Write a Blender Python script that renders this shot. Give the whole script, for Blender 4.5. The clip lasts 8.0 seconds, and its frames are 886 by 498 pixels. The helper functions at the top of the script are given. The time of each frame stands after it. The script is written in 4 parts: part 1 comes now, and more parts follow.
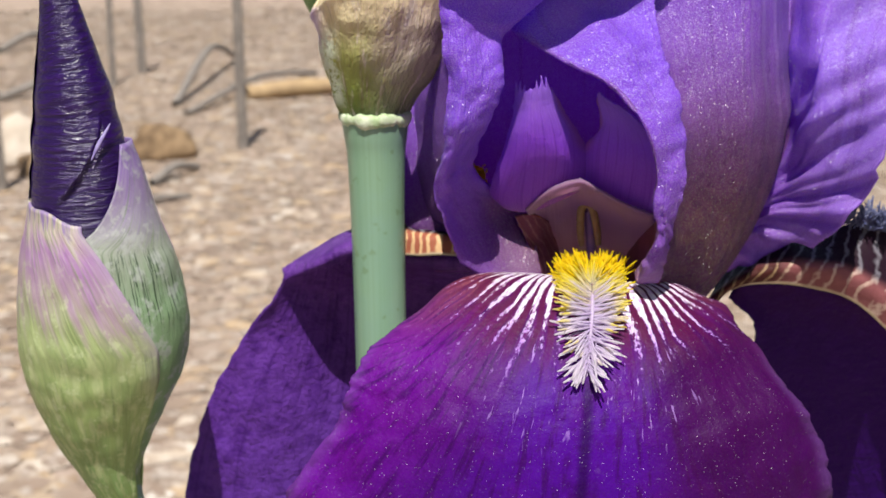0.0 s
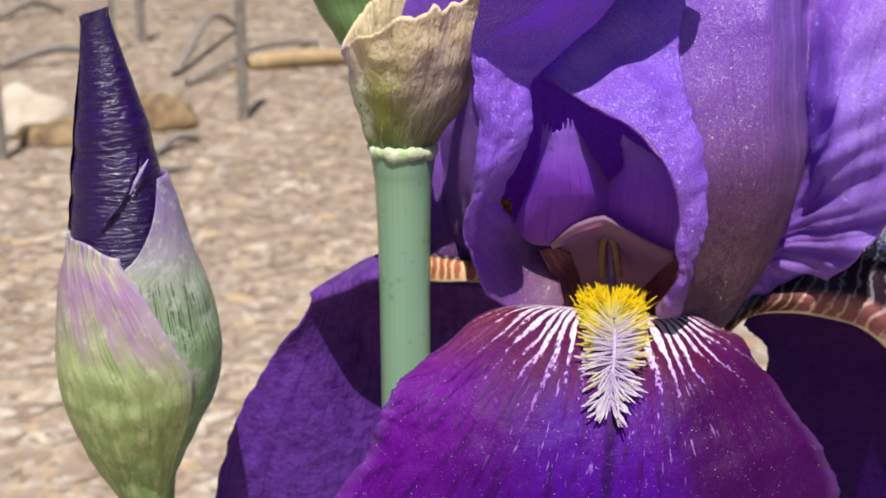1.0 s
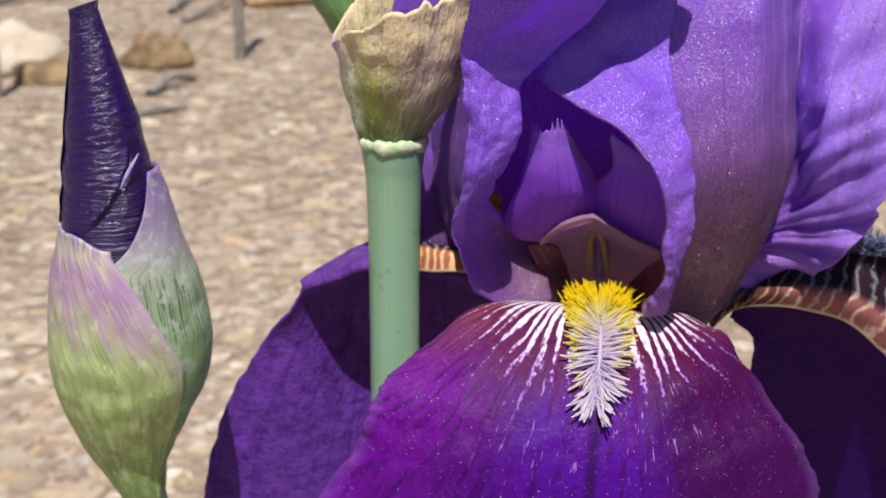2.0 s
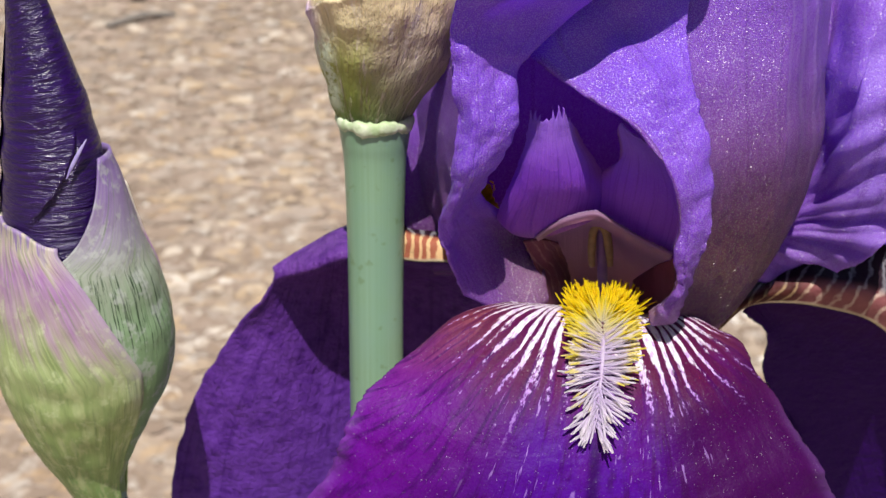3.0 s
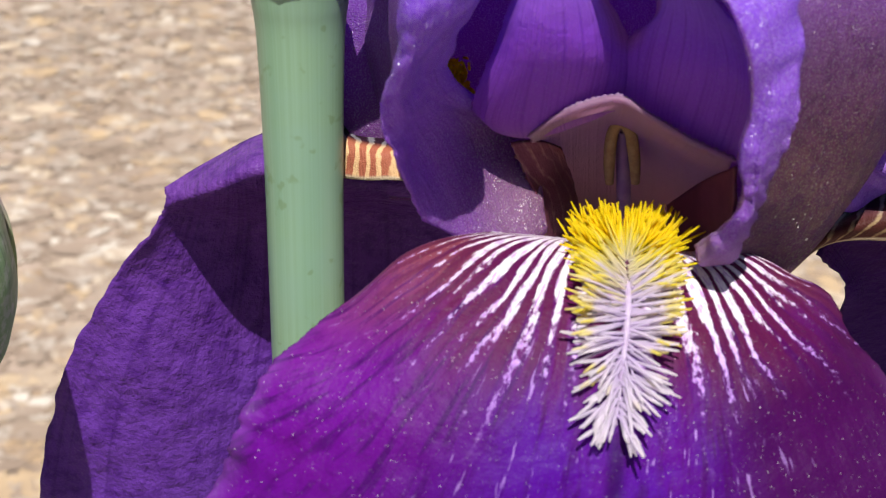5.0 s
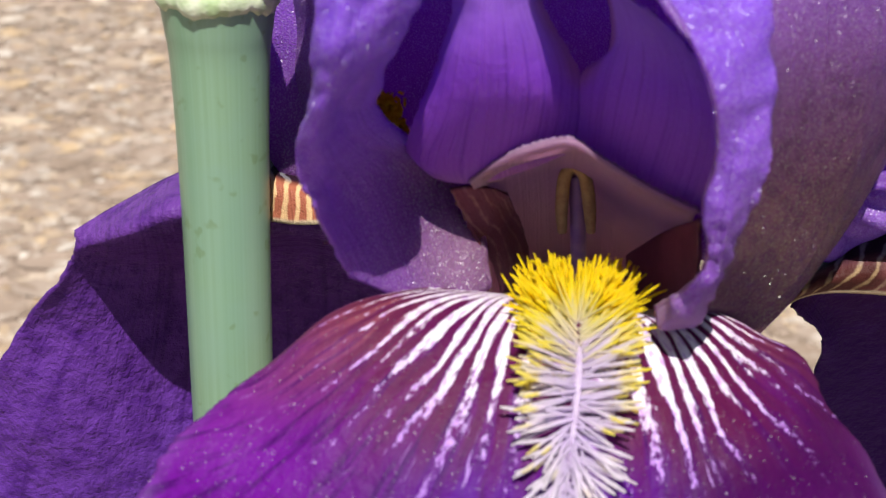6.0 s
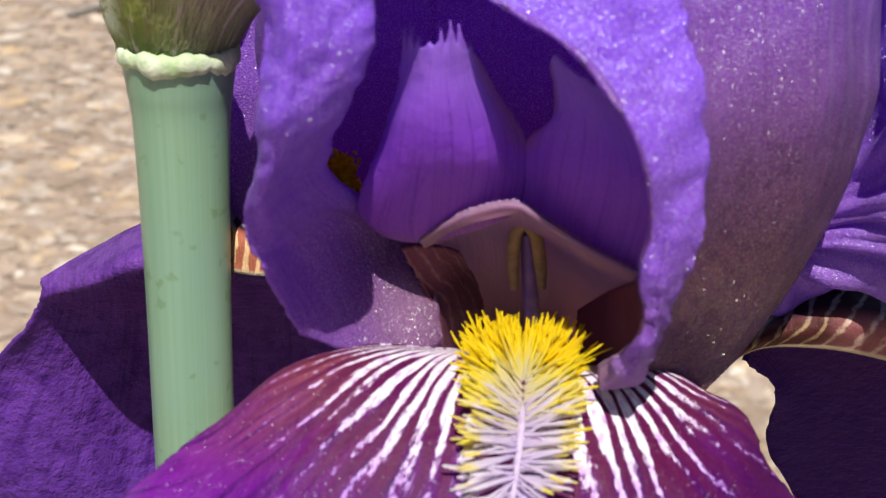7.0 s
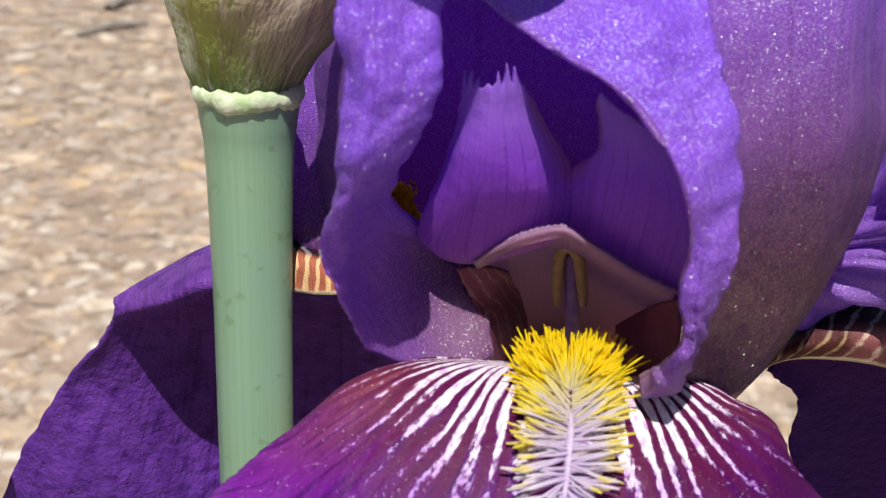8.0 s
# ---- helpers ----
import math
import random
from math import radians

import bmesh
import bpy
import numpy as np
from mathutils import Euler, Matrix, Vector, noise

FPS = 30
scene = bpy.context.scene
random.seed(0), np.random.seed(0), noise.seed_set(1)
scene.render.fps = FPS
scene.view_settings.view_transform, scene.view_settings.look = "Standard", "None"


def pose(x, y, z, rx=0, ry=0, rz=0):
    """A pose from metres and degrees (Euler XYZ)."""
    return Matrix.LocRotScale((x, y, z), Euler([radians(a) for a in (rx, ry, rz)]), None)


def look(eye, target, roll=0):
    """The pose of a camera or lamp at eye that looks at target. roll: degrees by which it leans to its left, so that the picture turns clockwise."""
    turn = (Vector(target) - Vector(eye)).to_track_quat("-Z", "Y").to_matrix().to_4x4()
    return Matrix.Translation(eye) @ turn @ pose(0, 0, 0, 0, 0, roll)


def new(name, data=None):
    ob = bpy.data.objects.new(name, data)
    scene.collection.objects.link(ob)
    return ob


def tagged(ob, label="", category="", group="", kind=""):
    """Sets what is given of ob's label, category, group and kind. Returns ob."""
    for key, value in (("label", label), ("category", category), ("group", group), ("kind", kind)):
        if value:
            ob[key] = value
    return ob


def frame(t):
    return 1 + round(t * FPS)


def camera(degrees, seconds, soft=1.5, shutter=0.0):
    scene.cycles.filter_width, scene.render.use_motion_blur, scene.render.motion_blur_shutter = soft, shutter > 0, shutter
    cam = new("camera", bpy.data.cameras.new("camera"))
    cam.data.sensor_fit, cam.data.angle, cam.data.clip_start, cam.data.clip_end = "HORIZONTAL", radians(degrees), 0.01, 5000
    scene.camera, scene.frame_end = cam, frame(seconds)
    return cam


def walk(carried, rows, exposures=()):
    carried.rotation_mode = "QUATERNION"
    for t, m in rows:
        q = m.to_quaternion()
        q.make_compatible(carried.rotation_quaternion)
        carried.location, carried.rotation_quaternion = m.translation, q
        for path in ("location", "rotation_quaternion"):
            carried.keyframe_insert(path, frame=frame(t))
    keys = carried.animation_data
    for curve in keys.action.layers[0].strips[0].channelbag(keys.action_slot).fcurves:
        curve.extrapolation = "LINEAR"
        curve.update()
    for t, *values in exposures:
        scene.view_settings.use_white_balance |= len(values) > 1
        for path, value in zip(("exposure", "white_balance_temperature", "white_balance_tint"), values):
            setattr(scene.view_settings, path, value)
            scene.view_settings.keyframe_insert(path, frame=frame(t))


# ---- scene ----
cam = camera(40, 8.0, soft=1.2)
cam.data.dof.use_dof = True
cam.data.dof.focus_distance = 0.142
cam.data.dof.aperture_fstop = 56
PATH = [
    (0, (-0.02240, -0.18784, 0.69590), (-0.02268, 0.05297, 0.62874), -0.48),
    (0.5, (-0.02555, -0.19059, 0.70185), (-0.02592, 0.04938, 0.63173), -0.39),
    (1, (-0.02674, -0.19081, 0.70689), (-0.02674, 0.04827, 0.63380), -0.00),
    (1.5, (-0.02662, -0.19228, 0.71031), (-0.02681, 0.04496, 0.63144), 0.26),
    (2, (-0.02555, -0.18918, 0.71560), (-0.02484, 0.04596, 0.63069), 0.58),
    (3.3, (-0.02428, -0.15920, 0.72101), (-0.02139, 0.06772, 0.61612), 1.27),
    (3.5, (-0.02169, -0.15433, 0.71616), (-0.01854, 0.07249, 0.61107), 1.22),
    (4, (-0.02056, -0.13188, 0.71282), (-0.01721, 0.09229, 0.60220), 1.71),
    (4.2, (-0.02018, -0.12912, 0.70605), (-0.01687, 0.09490, 0.59514), 1.59),
    (5.3, (-0.01926, -0.11181, 0.69238), (-0.01493, 0.11383, 0.58484), 1.80),
    (5.5, (-0.01777, -0.10726, 0.69240), (-0.01063, 0.11813, 0.58448), 1.95),
    (6, (-0.01556, -0.10568, 0.69079), (-0.00727, 0.12077, 0.58519), 2.39),
    (6.5, (-0.01182, -0.10341, 0.69085), (-0.00311, 0.12377, 0.58685), 2.64),
    (7, (-0.01148, -0.10664, 0.69519), (-0.00308, 0.12140, 0.59309), 2.82),
    (7.5, (-0.01460, -0.11285, 0.69752), (-0.00691, 0.11631, 0.59790), 2.67),
    (8, (-0.01625, -0.11530, 0.69940), (-0.00921, 0.11411, 0.60030), 2.45),
]
EXPOSURES = [(0, 0.52), (1, 0.46), (2, 0.42), (3.3, 0.42), (4.2, 0.47), (5.3, 0.57), (6.5, 0.58), (7.2, 0.56), (8, 0.50)]
walk(cam, [(t, look(eye, target, roll)) for t, eye, target, roll in PATH], EXPOSURES)

# ---- light ----
SUN = Vector((0.0, -0.41, 0.90)).normalized()      # towards the sun
world = bpy.data.worlds.new("sky")
scene.world = world
world.use_nodes = True
wn = world.node_tree.nodes
sky = wn.new("ShaderNodeTexSky")
sky.sky_type = "NISHITA"
sky.sun_disc = False
sky.sun_elevation = math.asin(SUN.z)
sky.sun_rotation = math.atan2(SUN.x, SUN.y)
wn["Background"].inputs[1].default_value = 0.05
world.node_tree.links.new(sky.outputs[0], wn["Background"].inputs[0])
sun_data = bpy.data.lights.new("sun", "SUN")
sun_data.energy, sun_data.angle, sun_data.color = 5.0, radians(0.53), (1.0, 0.955, 0.88)
sun = new("sun", sun_data)
sun.matrix_world = look(SUN * 20, (0, 0, 0))


# ---- materials ----
class Nodes:
    """Short hand for building a node material."""

    def __init__(self, name):
        self.mat = bpy.data.materials.new(name)
        self.mat.use_nodes = True
        self.t = self.mat.node_tree
        self.t.nodes.clear()
        self.out = self.t.nodes.new("ShaderNodeOutputMaterial")

    def put(self, socket, value):
        if isinstance(value, bpy.types.NodeSocket):
            self.t.links.new(value, socket)
        elif value is not None:
            if socket.type == "RGBA" and len(value) == 3:
                value = (*value, 1)
            socket.default_value = value

    def attr(self, name):
        n = self.t.nodes.new("ShaderNodeAttribute")
        n.attribute_name = name
        return n.outputs["Fac"]

    def place(self):
        return self.t.nodes.new("ShaderNodeTexCoord").outputs["Object"]

    def uv(self, sx, sy):
        n = self.t.nodes.new("ShaderNodeMapping")
        n.inputs["Scale"].default_value = (sx, sy, 1)
        self.put(n.inputs["Vector"], self.t.nodes.new("ShaderNodeTexCoord").outputs["UV"])
        return n.outputs[0]

    def math(self, op, a, b=None, c=None, clamp=False):
        n = self.t.nodes.new("ShaderNodeMath")
        n.operation, n.use_clamp = op, clamp
        for s, v in zip(n.inputs, (a, b, c)):
            self.put(s, v)
        return n.outputs[0]

    def span(self, v, a, b, c=0.0, d=1.0, smooth=True):
        n = self.t.nodes.new("ShaderNodeMapRange")
        n.interpolation_type = "SMOOTHSTEP" if smooth else "LINEAR"
        for s, x in zip(n.inputs, (v, a, b, c, d)):
            self.put(s, x)
        return n.outputs[0]

    def noise(self, scale, coord=None, detail=3.0, rough=0.55, distort=0.0):
        n = self.t.nodes.new("ShaderNodeTexNoise")
        self.put(n.inputs["Vector"], coord or self.place())
        n.inputs["Scale"].default_value = scale
        n.inputs["Detail"].default_value = detail
        n.inputs["Roughness"].default_value = rough
        n.inputs["Distortion"].default_value = distort
        return n.outputs["Fac"]

    def fan_noise(self, ang, rad, a, r, detail=2.0, rough=0.5):
        n = self.t.nodes.new("ShaderNodeCombineXYZ")
        self.put(n.inputs[0], self.math("MULTIPLY", ang, a))
        self.put(n.inputs[1], self.math("MULTIPLY", rad, r))
        return self.noise(1.0, n.outputs[0], detail, rough)

    def cells(self, scale, coord=None, what="Distance"):
        n = self.t.nodes.new("ShaderNodeTexVoronoi")
        self.put(n.inputs["Vector"], coord or self.place())
        n.inputs["Scale"].default_value = scale
        return n.outputs[what]

    def mix(self, fac, a, b, blend="MIX"):
        n = self.t.nodes.new("ShaderNodeMix")
        n.data_type, n.blend_type = "RGBA", blend
        self.put(n.inputs[0], fac)
        self.put(n.inputs[6], a)
        self.put(n.inputs[7], b)
        return n.outputs[2]

    def ramp(self, fac, *stops):
        n = self.t.nodes.new("ShaderNodeValToRGB")
        e = n.color_ramp.elements
        while len(e) < len(stops):
            e.new(0.5)
        for el, (p, c) in zip(e, stops):
            el.position, el.color = p, (*c, 1)
        self.put(n.inputs[0], fac)
        return n.outputs[0]

    def bump(self, height, strength, distance, normal=None):
        n = self.t.nodes.new("ShaderNodeBump")
        self.put(n.inputs["Height"], height)
        n.inputs["Strength"].default_value = strength
        n.inputs["Distance"].default_value = distance
        self.put(n.inputs["Normal"], normal)
        return n.outputs[0]

    def facets(self, scale, tilt):
        """The normal, turned by chance from one tiny cell of the skin to the next, and a random value for each cell."""
        cell = self.cells(scale, None, "Color")
        geo = self.t.nodes.new("ShaderNodeNewGeometry").outputs["Normal"]
        vec = []
        for op, a, b in (("SUBTRACT", cell, (0.5, 0.5, 0.5)), ("SCALE", None, None), ("ADD", geo, None), ("NORMALIZE", None, None)):
            n = self.t.nodes.new("ShaderNodeVectorMath")
            n.operation = op
            self.put(n.inputs[0], a or vec[-1])
            if op == "SCALE":
                n.inputs["Scale"].default_value = tilt
            elif op != "NORMALIZE":
                self.put(n.inputs[1], b or vec[-1])
            vec.append(n.outputs[0])
        pick = self.t.nodes.new("ShaderNodeSeparateColor")
        self.put(pick.inputs[0], cell)
        return vec[-1], pick.outputs[0]

    def finish(self, color, rough, normal=None, trans=0.0, trans_color=None, spec=0.5, sheen=0.0, metal=0.0, glint=0.0, glint_scale=9500):
        p = self.t.nodes.new("ShaderNodeBsdfPrincipled")
        if glint:
            turned, chance = self.facets(glint_scale, 2.4)
            self.put(p.inputs["Coat Weight"], self.span(chance, 0.15, 0.3, 0.0, glint))
            p.inputs["Coat Roughness"].default_value, p.inputs["Coat IOR"].default_value = 0.26, 1.6
            self.put(p.inputs["Coat Normal"], turned)
        self.put(p.inputs["Base Color"], color)
        self.put(p.inputs["Roughness"], rough)
        self.put(p.inputs["Normal"], normal)
        self.put(p.inputs["Specular IOR Level"], spec)
        p.inputs["Sheen Weight"].default_value = sheen
        p.inputs["Metallic"].default_value = metal
        last = p.outputs[0]
        if trans:
            tr = self.t.nodes.new("ShaderNodeBsdfTranslucent")
            self.put(tr.inputs["Color"], trans_color or color)
            self.put(tr.inputs["Normal"], normal)
            mx = self.t.nodes.new("ShaderNodeMixShader")
            mx.inputs[0].default_value = trans
            self.put(mx.inputs[1], last)
            self.put(mx.inputs[2], tr.outputs[0])
            last = mx.outputs[0]
        self.t.links.new(last, self.out.inputs[0])
        return self.mat


def petal_skin(n, vein_scale=70, glint=1.0, rough=0.5):
    """Fine relief of a petal: veins along it, glittering papillae, soft crumple."""
    veins = n.noise(1.0, n.uv(vein_scale, 1.2), 2.0, 0.5, 0.2)
    pap = n.noise(6000, None, 1.0, 0.6)
    crumple = n.noise(300, None, 4.0, 0.6)
    b = n.bump(crumple, rough, 0.0007)
    b = n.bump(veins, 0.45, 0.0004, b)
    b = n.bump(pap, 0.65 * glint, 0.00014, b)
    return b, veins, n.span(n.noise(5600, None, 0.0, 0.5), 0.56, 0.74, 0.08, 0.08 + 2.2 * glint)


def standard_material():
    n = Nodes("standard_petal")
    b, veins, glitter = petal_skin(n, 60, 1.3, 0.45)
    v, foot = n.attr("along"), n.attr("foot")
    inner = n.mix(n.span(v, 0.0, 0.5), (0.30, 0.09, 0.52), (0.26, 0.085, 0.74))
    outer = n.mix(n.span(v, 0.15, 0.75), (0.25, 0.078, 0.34), (0.25, 0.080, 0.58))
    c = n.mix(n.attr("inside"), outer, inner)
    u = n.attr("across")
    # far half paler: its grazing sheen is put into the colour
    c = n.mix(n.math("MULTIPLY", n.attr("far_half"), n.span(u, 0.80, 0.95, 0, 0.55)), c, (0.42, 0.27, 0.74))
    ribs = n.math("MULTIPLY", n.span(n.math("SINE", n.math("MULTIPLY", u, 170.0)), 0.3, 1.0), n.math("MULTIPLY", n.span(u, 0.50, 0.57), n.span(u, 0.71, 0.66)))
    c = n.mix(n.math("MULTIPLY", n.math("MULTIPLY", ribs, n.attr("far_half")), n.span(v, 0.1, 0.45, 0, 0.38)), c, (0.48, 0.33, 0.66))
    c = n.mix(n.span(n.noise(75, None, 3), 0.42, 0.68, 0, 0.4), c, (0.33, 0.12, 0.56))
    c = n.mix(n.span(veins, 0.54, 0.70, 0, 0.35), c, (0.075, 0.012, 0.21))
    # pale speckle of papillae, with their glint put into the colour
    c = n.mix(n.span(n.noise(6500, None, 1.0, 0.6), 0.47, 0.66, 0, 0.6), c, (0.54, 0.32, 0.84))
    back = n.math("SUBTRACT", 1.0, n.math("MULTIPLY", n.attr("inside"), n.attr("far_half")))
    c = n.mix(n.math("MULTIPLY", back, n.span(foot, 40, 13, 0, 0.95)), c, (0.125, 0.040, 0.044))
    mott = n.math("MULTIPLY", n.span(foot, 19, 11), n.span(n.noise(1000, None, 3, 0.7), 0.47, 0.56))
    c = n.mix(n.math("MULTIPLY", n.math("MULTIPLY", mott, back), 0.7), c, (0.16, 0.085, 0.05))
    spot = n.math("MULTIPLY", n.span(foot, 30, 18), n.span(n.noise(750, None, 4, 0.7), 0.50, 0.60, 0, 0.6))
    c = n.mix(n.math("MULTIPLY", spot, back), c, (0.06, 0.014, 0.028))
    # pale lilac patch; sunlight on the petal is put into its colour
    c = n.mix(n.math("MULTIPLY", n.attr("blush"), 0.85), c, (0.56, 0.33, 0.50))
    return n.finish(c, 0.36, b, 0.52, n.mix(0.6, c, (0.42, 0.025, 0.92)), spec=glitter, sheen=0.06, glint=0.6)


def fall_material():
    n = Nodes("front_fall_petal")
    b, veins, glitter = petal_skin(n, 34, 0.14)
    ang, rad, u = n.attr("ang"), n.attr("rad"), n.attr("across")
    side = n.math("ABSOLUTE", ang)
    c = n.ramp(n.span(rad, 6, 46, smooth=False), (0.0, (0.10, 0.011, 0.042)), (0.25, (0.09, 0.004, 0.06)), (0.45, (0.07, 0.0006, 0.10)), (0.72, (0.05, 0.0005, 0.105)), (1.0, (0.044, 0.001, 0.14)))
    core = n.math("MULTIPLY", n.span(side, 0.55, 0.05), n.span(rad, 13, 24))
    c = n.mix(n.math("MULTIPLY", core, 0.85), c, (0.058, 0.001, 0.23))
    outer = n.math("MULTIPLY", n.span(side, 0.60, 1.02), n.span(rad, 46, 24))
    c = n.mix(n.math("MULTIPLY", outer, 0.9), c, n.mix(n.noise(120, None, 3), (0.14, 0.026, 0.048), (0.20, 0.055, 0.068)))
    # left flank brighter: the sun on it is put into the colour
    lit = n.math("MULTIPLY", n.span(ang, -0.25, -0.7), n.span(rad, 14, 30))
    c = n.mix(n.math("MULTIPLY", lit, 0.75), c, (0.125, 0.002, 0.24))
    # dark fine streaks from the haft to the tip
    streak = n.fan_noise(ang, rad, 34, 0.10, 3, 0.65)
    c = n.mix(n.span(streak, 0.48, 0.66, 0, 0.75), c, (0.030, 0.0, 0.07))
    c = n.mix(n.span(n.noise(110, None, 4), 0.45, 0.7, 0, 0.5), c, (0.085, 0.0008, 0.14))
    c = n.mix(n.span(n.noise(700, None, 4, 0.7), 0.5, 0.7, 0, 0.35), c, (0.035, 0.0, 0.06))
    # right flank darkened: its turn away from the sun painted as colour
    shade_flank = n.math("MULTIPLY", n.span(ang, 0.04, 0.34), n.span(rad, 10, 22))
    c = n.mix(n.math("MULTIPLY", shade_flank, 0.82), c, n.mix(n.noise(160, None, 4, 0.65), (0.022, 0.0003, 0.030), (0.050, 0.0006, 0.060)))
    # white ground with maroon veins beside the beard
    wob = n.fan_noise(ang, rad, 5.0, 0.09, 2)
    wave = n.math("SINE", n.math("ADD", n.math("MULTIPLY", ang, 60.0), n.math("MULTIPLY", wob, 12.0)))
    reach = n.math("MULTIPLY", rad, n.span(side, 0.45, 1.25, 0.95, 1.28))
    lim = n.span(reach, 2, 20.0, -0.9, 1.4, smooth=False)
    lim = n.math("ADD", lim, n.span(side, 1.15, 1.5, 0.0, 0.8))
    lim = n.math("ADD", lim, n.math("MULTIPLY", n.math("SUBTRACT", n.fan_noise(ang, rad, 9.0, 0.03), 0.5), n.span(rad, 5, 15, 1.0, 2.6)))
    lim = n.math("ADD", lim, n.math("MULTIPLY", n.math("SUBTRACT", n.fan_noise(ang, rad, 40.0, 0.9, 3, 0.7), 0.5), n.span(rad, 4, 14, 1.1, 3.6)))
    white = n.span(n.math("SUBTRACT", wave, lim), -0.28, 0.32)
    white = n.math("MULTIPLY", white, n.span(rad, 29, 18))
    vein = n.math("MULTIPLY", n.span(rad, 26, 12), n.span(wave, 0.1, -0.5))
    c = n.mix(n.math("MULTIPLY", vein, 0.75), c, (0.07, 0.005, 0.035))
    tint = n.mix(n.span(rad, 10, 20), (0.76, 0.72, 0.78), (0.42, 0.22, 0.66))
    tint = n.mix(n.span(n.fan_noise(ang, rad, 60.0, 0.7, 3, 0.7), 0.46, 0.62, 0, 0.8), tint, (0.36, 0.15, 0.52))
    c = n.mix(n.math("MULTIPLY", white, 0.93), c, tint)
    mid = n.math("MULTIPLY", n.span(n.math("ABSOLUTE", n.attr("offset")), 1.4, 0.2), n.span(rad, 20, 25))
    c = n.mix(n.math("MULTIPLY", mid, 0.7), c, (0.012, 0.0, 0.035))
    # pale flecks further down
    fleck = n.math("MULTIPLY", n.span(n.fan_noise(ang, rad, 46.0, 0.22, 2, 0.7), 0.64, 0.70), n.math("MULTIPLY", n.span(rad, 14, 18), n.span(rad, 38, 24)))
    c = n.mix(n.math("MULTIPLY", fleck, n.span(side, 0.6, 0.2, 0, 0.7)), c, (0.40, 0.22, 0.62))
    rim = n.math("MULTIPLY", n.span(n.math("ABSOLUTE", n.math("SUBTRACT", u, 0.5)), 0.46, 0.5), n.span(rad, 22, 34))
    c = n.mix(n.math("MULTIPLY", rim, 0.2), c, (0.20, 0.10, 0.34))
    return n.finish(c, 0.5, b, 0.14, n.mix(0.5, c, (0.25, 0.0, 0.36)), spec=0.08, glint=0.12)


def rear_fall_material(name, base, middle, far, gloss=None):
    n = Nodes(name)
    b, veins, glitter = petal_skin(n, 55, 0.05, 0.9)
    v = n.attr("along")
    c = n.ramp(v, (0.0, base), (0.2, middle), (1.0, far))
    c = n.mix(n.span(veins, 0.5, 0.7, 0, 0.35), c, (0.022, 0.003, 0.07))
    c = n.mix(n.span(n.noise(420, None, 4, 0.65), 0.42, 0.7, 0, 0.6), c, (0.03, 0.003, 0.10))
    b = n.bump(n.noise(650, None, 4, 0.7), 0.8, 0.0006, b)
    return n.finish(c, 0.40 if gloss is None else 0.6, b, 0.03, spec=glitter if gloss is None else gloss)


def haft_material(name, flesh, deep, cream, low, high, count, shaded_foot=0.0, rim=True):
    n = Nodes(name)
    b, veins, glitter = petal_skin(n, 40)
    u, v = n.attr("across"), n.attr("along")
    wob = n.noise(170, None, 3)
    wave = n.math("SINE", n.math("ADD", n.math("MULTIPLY", u, count), n.math("ADD", n.math("MULTIPLY", wob, 13.0), n.math("MULTIPLY", v, 9.0))))
    wave = n.math("ADD", wave, n.math("MULTIPLY", n.math("SUBTRACT", n.noise(900, None, 3, 0.7), 0.5), 1.6))
    dark = n.span(v, 0.66, 0.50, 0, 1.0 if rim else 0.3)
    # one end darker: shade below the standard is put into the stripe colours
    if shaded_foot:
        foot = n.span(n.math("ADD", u, n.math("MULTIPLY", wob, 0.15)), shaded_foot + 0.14, shaded_foot)
        near = n.math("MULTIPLY", foot, n.span(v, 0.50, 0.66))
        flesh, deep, cream = n.mix(near, flesh, (0.085, 0.022, 0.018)), n.mix(near, deep, (0.045, 0.012, 0.012)), n.mix(near, cream, (0.36, 0.25, 0.13))
    base = n.mix(dark, n.mix(n.noise(420, None, 3), flesh, deep), (0.018, 0.006, 0.014))
    pale = n.mix(dark, cream, (0.20, 0.19, 0.22) if rim else (0.09, 0.05, 0.05))
    c = n.mix(n.span(wave, low, high, 0, 0.85), base, pale)
    if rim:
        c = n.mix(n.span(n.math("ADD", v, n.math("MULTIPLY", wob, 0.06)), 0.97, 1.01), c, (0.50, 0.40, 0.27))
    return n.finish(c, 0.5, b, 0.15, spec=0.15)


def style_material():
    n = Nodes("style_crest")
    b, veins, glitter = petal_skin(n, 46, 0.5)
    v, u = n.attr("along"), n.attr("across")
    c = n.ramp(v, (0.0, (0.46, 0.20, 0.52)), (0.2, (0.42, 0.12, 0.66)), (0.5, (0.38, 0.10, 0.80)), (1.0, (0.48, 0.25, 0.88)))
    c = n.mix(n.span(veins, 0.48, 0.7, 0, 0.4), c, (0.13, 0.03, 0.42))
    inner = n.math("MULTIPLY", n.span(u, 0.82, 0.97), n.span(v, 0.45, 0.62))
    c = n.mix(n.math("MULTIPLY", inner, 0.6), c, (0.30, 0.09, 0.16))
    return n.finish(c, 0.42, b, 0.60, n.mix(0.5, c, (0.52, 0.08, 0.86)), spec=glitter)


